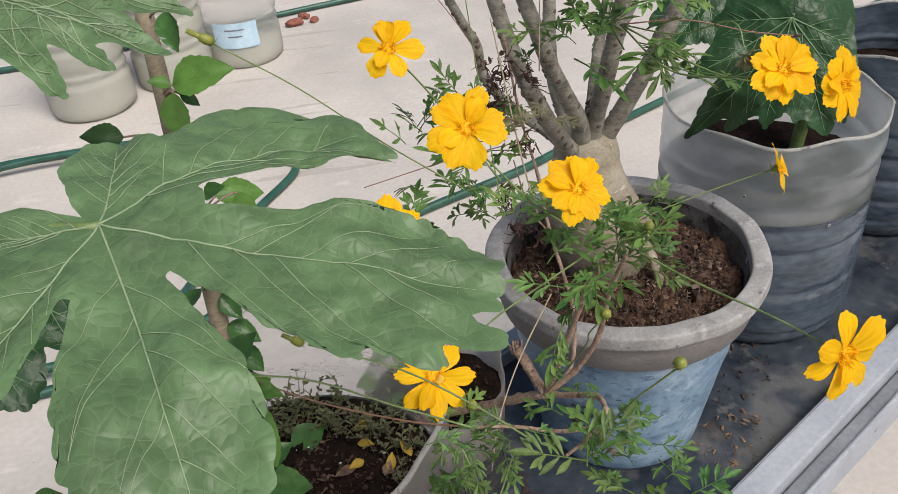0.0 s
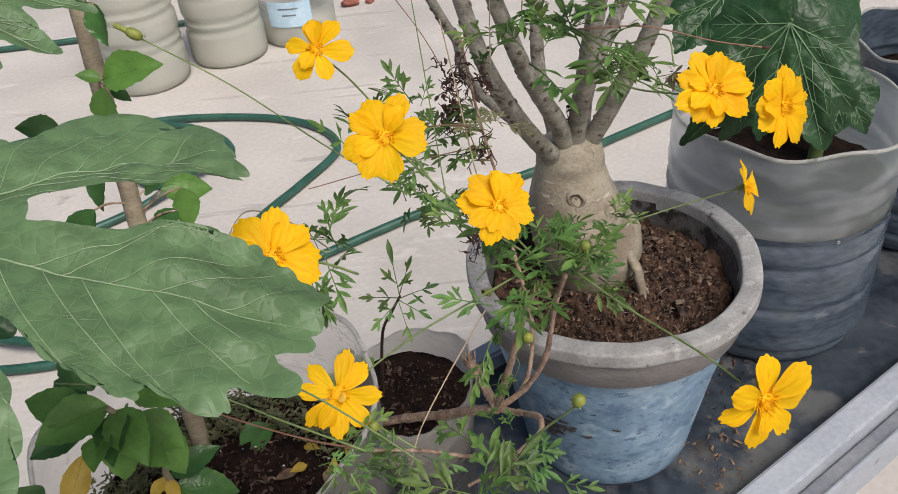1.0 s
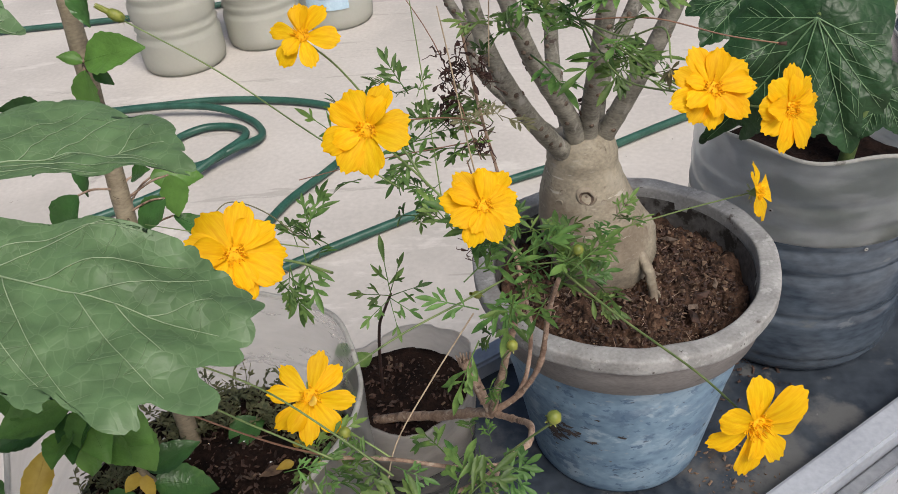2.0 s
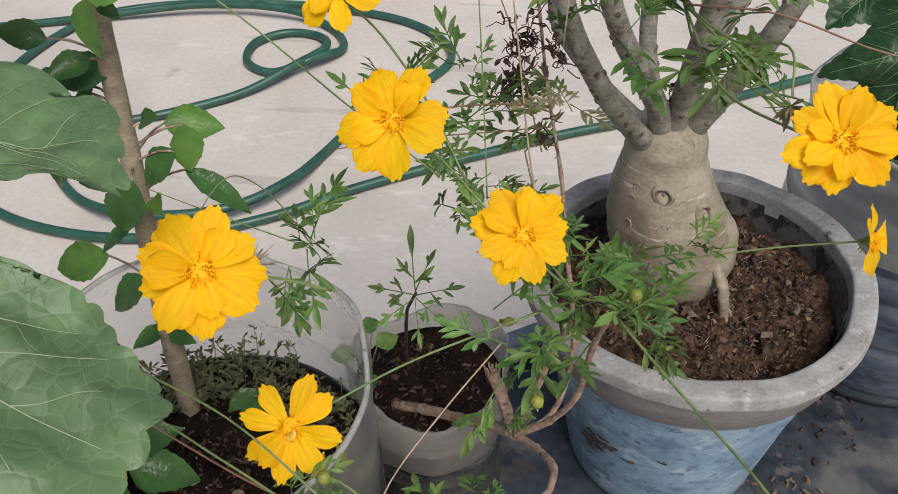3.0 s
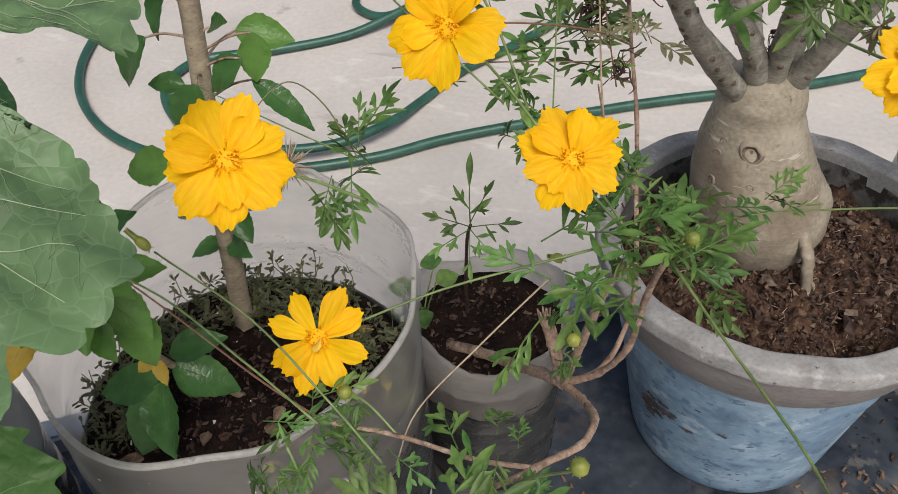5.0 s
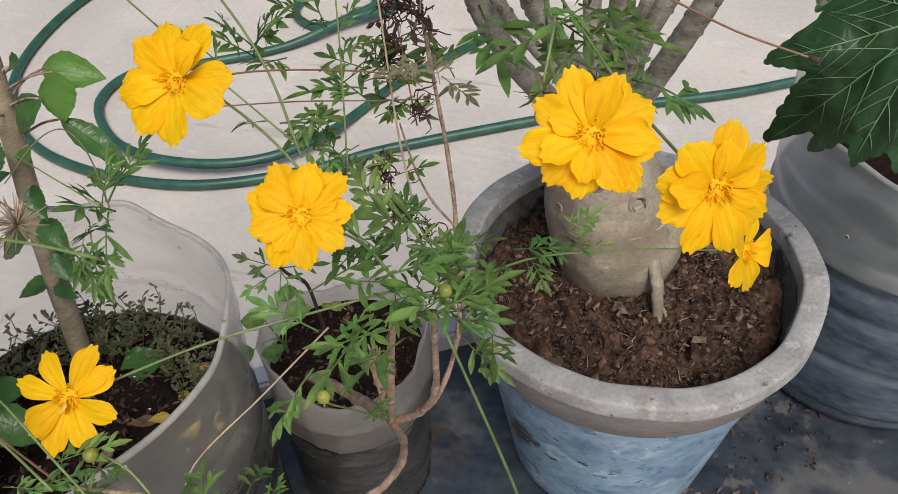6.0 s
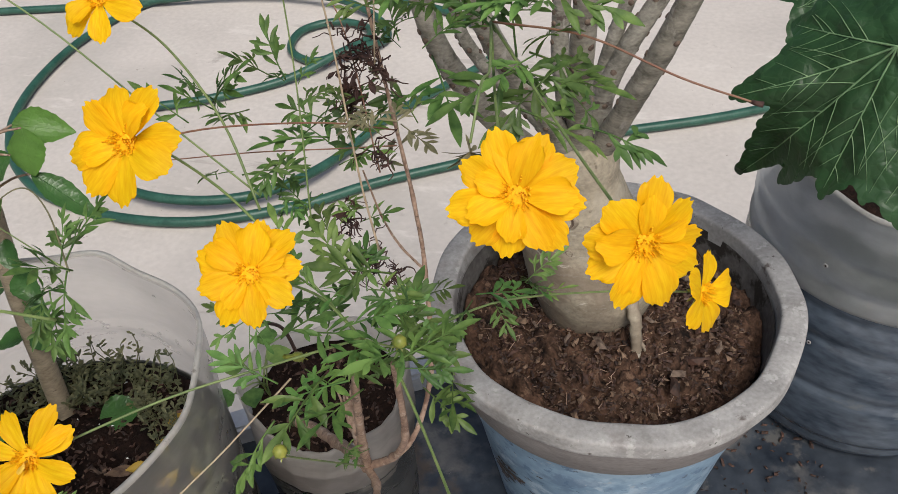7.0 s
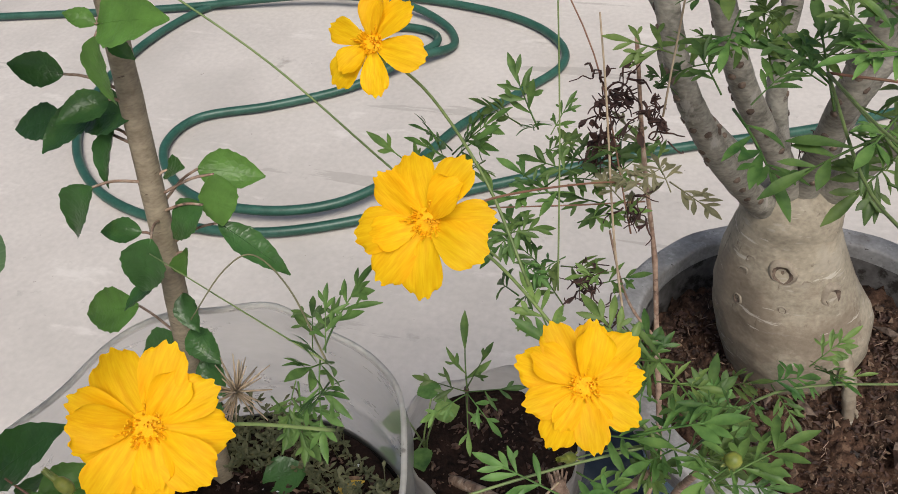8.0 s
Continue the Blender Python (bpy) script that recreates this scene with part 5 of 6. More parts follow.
# seedling on a stick in the small planter
sprig = thing("seedling", (-0.005, 0.655, TOP + SZ), "young cosmos seedling on a thin dark stem", "seedling")
bm = bmesh.new()
tube(bm, [(-0.005, 0.655, TOP + SZ - 0.01), (0.002, 0.634, 0.830), (0.013, 0.607, 0.900), (0.030, 0.560, 0.962), (0.041, 0.534, 0.998)], 0.0019, 0.0010, 7, 5)
under("stem", bm, M_DRY, sprig)
g = random.Random(77)
for k, (p, d) in enumerate((((0.041, 0.534, 0.996), (-0.1, 0.15, 1.2)), ((0.041, 0.534, 0.996), (0.8, 0.1, 0.25)), ((0.041, 0.534, 0.996), (-0.8, -0.1, 0.25)), ((0.040, 0.536, 0.992), (0.6, -0.5, -0.1)), ((0.040, 0.536, 0.992), (-0.5, -0.4, -0.2)), ((0.039, 0.538, 0.988), (0.2, -0.8, -0.3)), ((0.041, 0.534, 1.0), (0.4, 0.3, 1.0)))):
    bm = bmesh.new()
    cosmos_leaf(bm, V(p), V(d), V((0, -0.6, 0.8)), 0.040 if k == 0 else 0.028, g, 1)
    under("leaf", bm, M_FERN, sprig)
weed = thing("round_leaved_seedling", (-0.035, 0.630, TOP + SZ), "small seedling with round pale green leaves", "seedling")
for k, (x, y, z, a) in enumerate(((-0.040, 0.615, 0.835, 200), (-0.028, 0.600, 0.825, 300), (-0.020, 0.620, 0.842, 40), (-0.048, 0.600, 0.812, 230), (-0.030, 0.640, 0.835, 120))):
    d = V((math.cos(radians(a)), math.sin(radians(a)), 0.1))
    bm = bmesh.new()
    tube(bm, [(-0.035, 0.630, TOP + SZ - 0.005), (-0.036 + (x + 0.035) * 0.3, 0.625, 0.80), (x, y, z)], 0.0009, 0.0007, 5, 4)
    under("stem", bm, M_STEM, weed)
    plain_leaf(weed, (x, y, z), d, (0, -0.3, 1), 0.021, 0.010, M_FERN, 300 + k, 0.1, 0.1, 0.03)

# ---- swollen-trunk desert rose in the blue pot ----
rose = thing("desert_rose", (0.205, 0.752, TOP + 0.228), "old desert rose with a swollen grey trunk and bare forking branches", "shrub")
TRUNK = ((0.812, 0.036, 0.226, 0.757), (0.837, 0.0490, 0.231, 0.760), (0.858, 0.0565, 0.231, 0.763), (0.876, 0.0575, 0.228, 0.764), (0.900, 0.0535, 0.221, 0.765), (0.928, 0.0465, 0.214, 0.765),
         (0.948, 0.0405, 0.211, 0.765), (0.964, 0.0356, 0.210, 0.764), (0.978, 0.0350, 0.210, 0.763), (0.990, 0.0310, 0.210, 0.763), (0.999, 0.0200, 0.211, 0.763), (1.003, 0.0, 0.212, 0.762))


def trunk_at(z):
    return [scaled(z, [(t[0], t[k]) for t in TRUNK]) for k in (1, 2, 3)]


bm = bmesh.new()
prof = []
n = 60
for k in range(n + 1):
    z = 0.812 + (1.003 - 0.812) * k / n
    prof.append((max(trunk_at(z)[0], 0.0), z))
lathe([(max(r, 0.0001), z) for r, z in prof[:-1]] + [(0.0, 1.003)], 64, bm=bm)
for v in bm.verts:
    r, cx, cy = trunk_at(v.co.z)
    a = math.atan2(v.co.y, v.co.x)
    q = V((math.cos(a) * 1.6, math.sin(a) * 1.6, v.co.z * 14))
    f = 1 + 0.05 * noise.noise(q) + 0.018 * noise.noise(q * 3.1) + 0.012 * math.exp(-((v.co.z - 0.966) / 0.016) ** 2) * math.sin(v.co.z * 900 + 3 * noise.noise(q * 2)) + 0.010 * noise.noise(V((q.x * 2, q.y * 2, v.co.z * 160))) + 0.006 * noise.noise(V((q.x * 5, q.y * 5, v.co.z * 320))) + 0.06 * math.exp(-((a - 0.25) / 0.35) ** 2 - ((v.co.z - 0.878) / 0.016) ** 2)
    v.co.x, v.co.y = cx + v.co.x * f, cy + v.co.y * f
under("trunk", bm, M_BARK, rose, "smooth swollen grey-brown trunk")


def on_trunk(z, angle, out=0.0):
    r, cx, cy = trunk_at(z)
    a = radians(angle)
    return V((cx + (r + out) * math.cos(a), cy + (r + out) * math.sin(a), z)), V((math.cos(a), math.sin(a), 0.1))


for z, a, s in ((0.946, 268, 0.0080), (0.947, 236, 0.0042), (0.936, 230, 0.0040), (0.938, 290, 0.0038), (0.926, 312, 0.0080), (0.918, 268, 0.003), (0.912, 228, 0.0034)):
    p, d = on_trunk(z, a, -0.0015)
    bm = bmesh.new()
    gg = random.Random(int(z * 1e4) + a)
    lathe([(1.35, -0.25), (1.18, 0.30), (0.88, 0.46), (0.62, 0.20), (0.35, 0.06), (0.0, 0.24)], 20, mat_of=lambda i: 1 if i < 2 else 0, wave=lambda t, r, zz: (r * (1 + 0.12 * math.sin(2 * t + z * 900) + 0.06 * math.sin(5 * t + z * 500) + 0.03 * gg.uniform(-1, 1)), zz), bm=bm)
    m = Matrix.Translation(p) @ d.to_track_quat("Z", "Y").to_matrix().to_4x4() @ Matrix.Diagonal((s, s, s, 1))
    bmesh.ops.transform(bm, matrix=m, verts=bm.verts)
    under("knot", bm, [M_KNOT, M_SCAR], rose, "healed branch scar")
for pts, r0, r1 in (([(0.262, 0.730, 0.876), (0.271, 0.712, 0.862), (0.275, 0.703, 0.846), (0.277, 0.698, 0.824)], 0.0085, 0.0052), ([(0.273, 0.706, 0.848), (0.281, 0.704, 0.838), (0.287, 0.704, 0.824)], 0.0030, 0.0020)):
    bm = bmesh.new()
    tube(bm, pts, r0 * 0.72, r1 * 0.72, 10, 7, 0.34, random.Random(5), knob=0.16)
    under("root", bm, M_BARK, rose)
BRANCHES = (
    ([(0.200, 0.760, 0.972), (0.184, 0.738, 0.996), (0.158, 0.708, 1.044), (0.142, 0.694, 1.078), (0.130, 0.687, 1.106), (0.120, 0.688, 1.135), (0.106, 0.700, 1.190), (0.095, 0.705, 1.27), (0.09, 0.71, 1.34)], 0.0114, 0.0068),
    ([(0.206, 0.765, 0.975), (0.197, 0.740, 1.020), (0.176, 0.720, 1.066), (0.161, 0.710, 1.099), (0.149, 0.704, 1.133), (0.134, 0.710, 1.180), (0.12, 0.715, 1.26), (0.115, 0.72, 1.34)], 0.0114, 0.0072),
    ([(0.212, 0.764, 0.975), (0.214, 0.745, 1.020), (0.216, 0.722, 1.070), (0.219, 0.704, 1.120), (0.224, 0.690, 1.180), (0.228, 0.685, 1.26), (0.23, 0.685, 1.34)], 0.0114, 0.0076),
    ([(0.220, 0.768, 0.972), (0.236, 0.752, 1.010), (0.252, 0.736, 1.055), (0.268, 0.724, 1.100), (0.284, 0.716, 1.150), (0.300, 0.712, 1.210), (0.31, 0.71, 1.30)], 0.0114, 0.0072),
    ([(0.204, 0.780, 0.972), (0.196, 0.800, 1.000), (0.188, 0.812, 1.035), (0.186, 0.822, 1.070), (0.188, 0.832, 1.120), (0.190, 0.84, 1.22), (0.19, 0.84, 1.32)], 0.0095, 0.0068),
    ([(0.220, 0.775, 0.978), (0.228, 0.780, 1.030), (0.241, 0.792, 1.062), (0.258, 0.806, 1.092), (0.282, 0.822, 1.140), (0.300, 0.83, 1.22), (0.31, 0.83, 1.32)], 0.0095, 0.0068),
    ([(0.200, 0.778, 0.968), (0.178, 0.792, 0.985), (0.150, 0.800, 1.008), (0.126, 0.800, 1.034), (0.110, 0.800, 1.062), (0.106, 0.800, 1.092), (0.092, 0.800, 1.120), (0.07, 0.80, 1.18), (0.06, 0.80, 1.30)], 0.0072, 0.0048),
    ([(0.216, 0.775, 0.985), (0.226, 0.790, 1.050), (0.240, 0.812, 1.100), (0.262, 0.835, 1.170), (0.275, 0.85, 1.32)], 0.0072, 0.0056),
)
for k, (pts, r0, r1) in enumerate(BRANCHES):
    bm = bmesh.new()
    thin = 0.82 if k < 2 else 0.86
    r0, r1 = r0 * thin, r1 * thin
    tube(bm, pts, r0, r1, 16, 9, 0.07, random.Random(k), flare=0.7)
    under("branch", bm, M_BRANCH, rose, "bare grey branch with leaf scars")
    g = random.Random(900 + k)
    bm = bmesh.new()
    path = smooth_path(pts, 10)
    for j in range(8, len(path) - 4, 2):
        t = j / len(path)
        r = r0 + (r1 - r0) * t
        a = g.random() * 6.283
        d = (path[j + 1] - path[j]).normalized()
        s = d.orthogonal().normalized()
        nrm = (s * math.cos(a) + d.cross(s) * math.sin(a))
        m = Matrix.Translation(path[j] + nrm * (r - 0.0004)) @ nrm.to_track_quat("Z", "Y").to_matrix().to_4x4()
        lathe([(0.0026, -0.0004), (0.0020, 0.0010), (0.0, 0.0012)], 8, bm=bm)
        bmesh.ops.transform(bm, matrix=m, verts=bm.verts[-17:])
    tagged(under("leaf_scar", bm, M_KNOT, rose), kind="stuff")
withered((0.212, 0.745, 1.040), 0.011, 95, 14)

# ---- the tall shrub in the labelled planter ----
shrub = thing("woody_shrub", (-0.150, 0.528, TOP + LZ), "thin upright shrub with a pale brown stem and toothed green leaves", "shrub")
STEM = [(-0.151, 0.526, 0.835), (-0.153, 0.543, 0.950), (-0.153, 0.560, 1.040), (-0.152, 0.578, 1.150), (-0.150, 0.592, 1.250), (-0.148, 0.602, 1.340)]
bm = bmesh.new()
tube(bm, STEM, 0.0082, 0.0058, 12, 8, 0.06, random.Random(6))
under("stem", bm, M_SHRUBSTEM, shrub, "pale brown stem with dots")
g = random.Random(31)
SHRUB = (
    # along the stem: base, aim, length
    ((-0.137, 0.556, 1.190), (0.93, -0.25, 0.36), 0.054), ((-0.137, 0.552, 1.186), (-0.10, -0.35, -0.95), 0.044), ((-0.138, 0.556, 1.190), (-0.85, -0.2, 0.45), 0.020), ((-0.134, 0.556, 1.183), (0.85, -0.2, -0.5), 0.018),
    ((-0.132, 0.572, 1.236), (0.05, -0.5, -0.9), 0.034),
    ((-0.150, 0.572, 1.129), (-0.9, -0.2, 0.0), 0.050), ((-0.138, 0.592, 1.079), (0.9, 0.2, -0.1), 0.048), ((-0.118, 0.580, 1.087), (0.1, -0.3, -0.9), 0.042), ((-0.119, 0.564, 1.077), (-0.7, -0.3, -0.5), 0.044),
    ((-0.136, 0.535, 1.073), (-0.3, -0.4, -0.8), 0.050), ((-0.196, 0.562, 0.979), (-0.9, -0.2, -0.2), 0.058), ((-0.160, 0.548, 0.972), (-0.8, -0.3, -0.5), 0.052), ((-0.170, 0.543, 1.097), (-0.6, -0.4, -0.7), 0.050),
    ((-0.122, 0.575, 1.054), (0.8, 0.0, -0.6), 0.066), ((-0.142, 0.572, 1.092), (0.6, -0.3, 0.4), 0.028), ((-0.142, 0.560, 1.040), (0.4, -0.7, 0.2), 0.028), ((-0.162, 0.556, 1.055), (-0.7, -0.3, 0.2), 0.030),
    ((-0.146, 0.546, 0.985), (0.7, -0.4, -0.2), 0.036), ((-0.142, 0.544, 0.962), (0.6, -0.5, -0.6), 0.036), ((-0.160, 0.552, 1.020), (-0.5, -0.6, -0.2), 0.034), ((-0.146, 0.552, 1.012), (0.5, -0.6, -0.5), 0.032),
    ((-0.176, 0.572, 1.128), (-0.5, -0.6, -0.2), 0.046), ((-0.200, 0.572, 1.118), (-0.9, -0.2, -0.1), 0.044), ((-0.166, 0.570, 1.118), (-0.2, -0.7, -0.6), 0.040),
    ((-0.158, 0.566, 1.140), (-0.4, -0.7, 0.1), 0.034), ((-0.185, 0.570, 1.150), (-0.7, -0.3, 0.3), 0.036), ((-0.150, 0.540, 0.935), (0.7, -0.6, 0.1), 0.034), ((-0.155, 0.540, 0.930), (-0.7, -0.6, -0.1), 0.034),
)
BRIGHT = (0, 1, 2, 6, 7, 10, 15)
for k, (p, d, ln) in enumerate(SHRUB):
    nn = V((g.uniform(-0.5, 0.5), -0.6 + g.uniform(-0.3, 0.3), 0.8))
    bm = bmesh.new()
    root = V((-0.152, min(p[1] + 0.006, 0.60), p[2] - 0.012))
    root.y = 0.545 + (root.z - 0.95) * 0.165
    tube(bm, [root, root.lerp(V(p), 0.6) + V((0, 0, 0.003)), p], 0.0010, 0.0008, 5, 3)
    under("twig", bm, M_TWIG, shrub)
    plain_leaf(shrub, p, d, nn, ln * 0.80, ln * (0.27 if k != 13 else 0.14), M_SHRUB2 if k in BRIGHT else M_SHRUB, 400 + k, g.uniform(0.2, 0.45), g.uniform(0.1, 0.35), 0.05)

# low side shoot with broad leaves
shoot = thing("broad_leaved_shoot", (-0.125, 0.468, TOP + LZ), "low leafy shoot with glossy broad green leaves", "plant")
bm = bmesh.new()
tube(bm, [(-0.122, 0.470, 0.838), (-0.130, 0.445, 0.890), (-0.128, 0.415, 0.950), (-0.110, 0.392, 1.010), (-0.125, 0.378, 1.060)], 0.0030, 0.0020, 9, 6)
under("stem", bm, M_SHRUBSTEM, shoot)
SHOOT = (((-0.125, 0.380, 1.060), (-0.7, -0.5, 0.1), 0.052), ((-0.122, 0.380, 1.055), (0.5, -0.7, -0.1), 0.046), ((-0.125, 0.385, 1.065), (0.5, 0.4, 0.4), 0.050), ((-0.120, 0.385, 1.045), (-0.3, -0.5, -0.9), 0.050),
         ((-0.118, 0.388, 1.040), (0.7, -0.1, -0.6), 0.046), ((-0.122, 0.382, 1.050), (0.1, -0.9, 0.1), 0.042), ((-0.118, 0.392, 1.030), (-0.9, 0.0, -0.3), 0.040), ((-0.112, 0.395, 1.020), (0.6, -0.5, -0.8), 0.042),
         ((-0.110, 0.415, 0.955), (0.80, 0.45, 0.25), 0.042), ((-0.108, 0.412, 0.948), (0.75, 0.05, -0.2), 0.050), ((-0.114, 0.405, 0.938), (0.22, -0.62, -0.5), 0.058), ((-0.118, 0.402, 0.928), (-0.15, -0.70, -0.65), 0.058),
         ((-0.118, 0.405, 0.936), (-0.9, -0.35, -0.05), 0.054), ((-0.106, 0.408, 0.936), (0.85, 0.25, -0.1), 0.034), ((-0.128, 0.378, 1.075), (-0.4, 0.5, 0.6), 0.042), ((-0.135, 0.375, 1.06), (-0.9, 0.1, 0.3), 0.045))
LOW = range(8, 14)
EXTRA = []
for k in range(7):  # more leaves round the shoot's tip
    a = k * 2.4
    p = (-0.128 + 0.020 * math.cos(a), 0.382 + 0.016 * math.sin(a), 1.062 - 0.006 * k)
    EXTRA.append((p, (math.cos(a), math.sin(a) - 0.3, 0.25 - 0.06 * k), 0.030 + 0.0016 * (k % 5)))
for k, (p, d, ln) in enumerate(SHOOT + tuple(EXTRA)):
    p = V(p) + (V((-0.022, 0.012, -0.018)) if k in LOW else V((0, 0, 0)))
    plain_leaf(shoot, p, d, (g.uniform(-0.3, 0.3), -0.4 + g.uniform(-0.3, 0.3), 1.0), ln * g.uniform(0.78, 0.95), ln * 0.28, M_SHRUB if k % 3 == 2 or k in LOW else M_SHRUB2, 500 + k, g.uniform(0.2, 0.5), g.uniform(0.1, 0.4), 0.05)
plain_leaf(shoot, (-0.128, 0.414, 0.950), (0.3, -0.5, -0.7), (0.3, -0.8, 0.3), 0.019, 0.0052, M_YELLOW, 540, 0.2, 0.3, label="yellowed wilting leaf")
plain_leaf(shoot, (-0.130, 0.414, 0.952), (-0.5, -0.5, -0.5), (0.1, -0.8, 0.3), 0.018, 0.0050, M_YELLOW, 541, 0.2, 0.3)
plain_leaf(shoot, (-0.118, 0.528, 0.852), (0.8, 0.5, 0.1), (0, -0.4, 1), 0.034, 0.015, M_SHRUB, 542, 0.1, 0.1)
plain_leaf(shoot, (-0.143, 0.365, 1.036), (-0.22, -0.78, -0.57), (0.45, -0.45, 0.75), 0.042, 0.0085, M_YELLOW, 543, 0.3, 0.1, label="yellow drooping leaf about to fall")

# creeping ground cover and litter in the labelled planter
bm = bmesh.new()
g = random.Random(55)
for _ in range(210):
    a = radians(g.gauss(95, 48) if g.random() < 0.75 else g.uniform(165, 225))
    d = 0.114 * math.sqrt(g.uniform(0.42, 1.0))
    p = V((LB.x + d * math.cos(a), LB.y + d * math.sin(a), TOP + LZ - 0.001))
    lean = V((g.gauss(0, 0.45), g.gauss(0, 0.45), 1.0)).normalized()
    h = g.uniform(0.014, 0.050)
    q = [p + lean * h * t + V((g.gauss(0, 0.002), g.gauss(0, 0.002), 0)) for t in (0, 0.35, 0.7, 1.0)]
    q = [LB.xy.to_3d() + (v.xy - LB.xy).to_3d() * min(1.0, 0.118 / max((v.xy - LB.xy).length, 1e-6)) + V((0, 0, v.z)) for v in q]
    tube(bm, q, 0.0005, 0.0004, 3, 1)
    for j in range(g.randint(7, 13)):
        o = q[0].lerp(q[3], g.uniform(0.2, 1.0))
        b = g.random() * 6.283
        dd = V((math.cos(b), math.sin(b), 0.45))
        lance(bm, o, o + dd * g.uniform(0.004, 0.0075), V((0, 0, 1)), 0.0013, 0.1, 1, 3)
creeper = under("creeping_plant", bm, M_TINY, None)
tagged(creeper, "mat of tiny olive and brown leaved creeper on the soil", "ground cover", kind="stuff")
for k in range(16):
    a, d = g.uniform(-2.2, 1.2), 0.1 * math.sqrt(g.random())
    p = V((LB.x + d * math.cos(a), LB.y + d * math.sin(a), TOP + LZ + 0.006))
    litter = thing("leaf_litter", p, "dry brown curled leaf scrap on dark soil", "leaf litter", "leaf scraps on the soil")
    plain_leaf(litter, p, (math.cos(a * 7), math.sin(a * 7), 0.15), (0.2, -0.3, 0.9), g.uniform(0.012, 0.022), 0.0045, M_CHIP if k % 3 else M_YELLOW, 560 + k, 0.5, -0.1)

# ---- okra plants ----
okra = thing("okra_plant", (-0.345, 0.350, TOP + 0.25), "okra plant with very large lobed green leaves", "okra plant")
bm = bmesh.new()
tube(bm, [(-0.345, 0.350, 0.840), (-0.352, 0.392, 0.940), (-0.347, 0.405, 0.975), (-0.334, 0.402, 1.030), (-0.305, 0.402, 1.110), (-0.268, 0.412, 1.200), (-0.250, 0.43, 1.30)], 0.0080, 0.0066, 12, 6, 0.05, random.Random(8), knob=0.10)
under("stem", bm, M_STEM, okra, "thick green stem")
for pts, m in (([(-0.312, 0.402, 1.09), (-0.24, 0.360, 1.19), (-0.175, 0.318, 1.232), (-0.117, 0.297, 1.240)], M_STEM), ([(-0.345, 0.404, 0.985), (-0.30, 0.350, 1.050), (-0.245, 0.292, 1.055), (-0.212, 0.266, 1.036), (-0.198, 0.258, 1.022)], M_STEM),
               ([(-0.252, 0.425, 1.25), (-0.245, 0.47, 1.28), (-0.225, 0.505, 1.29)], M_STEM)):
    bm = bmesh.new()
    tube(bm, pts, 0.0032, 0.0024, 8, 6)
    under("leaf_stalk", bm, m, okra)
palm_leaf(okra, (-0.117, 0.297, 1.241), ((57, 0.130, 0.036), (47, 0.126, 0.020, 0), (-15, 0.164, 0.036), (-7, 0.149, 0.011, 0), (-25, 0.172, 0.013, 0), (-32, 0.157, 0.008, 0), (-38, 0.126, 0.007, 0), (-71, 0.150, 0.036), (-61, 0.138, 0.010, 0), (-56, 0.104, 0.008, 0), (-86, 0.114, 0.010, 0),
                                          (-118, 0.112, 0.023), (178, 0.050, 0.018), (96, 0.070, 0.024), (66, 0.078, 0.012, 0)),
          (0.02, -0.12, 1), M_OKRA, M_VEIN, 3, "very large lobed grey-green leaf with pale veins", 0.042, (54, 52, 28), 0.16, 0.0022, 0.0042, 0.00054, 5, notch=140, blister=0.0010, waist=0.26)
palm_leaf(okra, (-0.198, 0.258, 1.020), ((104, 0.096, 0.030, 0), (90, 0.086, 0.040, 0), (66, 0.096, 0.040), (31, 0.106, 0.013, 0), (20, 0.124, 0.024, 0), (4, 0.150, 0.040), (-15, 0.128, 0.044, 0), (-33, 0.162, 0.050), (-56, 0.145, 0.040, 0), (-82, 0.145, 0.046), (126, 0.080, 0.034, 0), (152, 0.115, 0.042), (-140, 0.105, 0.048)),
          (0.10, -0.30, 0.95), M_OKRA2, M_VEINR, 7, "broad puckered green leaf with red veins", 0.070, (0, 0, 1), 0.05, 0.0012, 0.0006, 0.0009, 3, side_mat=M_VEIN2, sharp=True, blister=0.0030, cross=False)
palm_leaf(okra, (-0.225, 0.505, 1.292), ((-10, 0.132, 0.022), (-28, 0.140, 0.018), (-40, 0.124, 0.011), (-54, 0.122, 0.012), (-60, 0.088, 0.012, 0), (18, 0.100, 0.028), (-85, 0.088, 0.022), (140, 0.078, 0.032)),
          (0.05, -0.25, 0.95), M_OKRA, M_VEIN, 11, "lobed green okra leaf high on its stalk", 0.070, teeth=0.0036, sharp=True, blister=0.0010)
palm_leaf(okra, (-0.290, 0.480, 1.120), ((-30, 0.110, 0.026), (-60, 0.116, 0.026), (-95, 0.095, 0.026), (150, 0.058, 0.028)), (0.1, -0.3, 0.9), M_DARKLEAF, M_VEIND, 13)

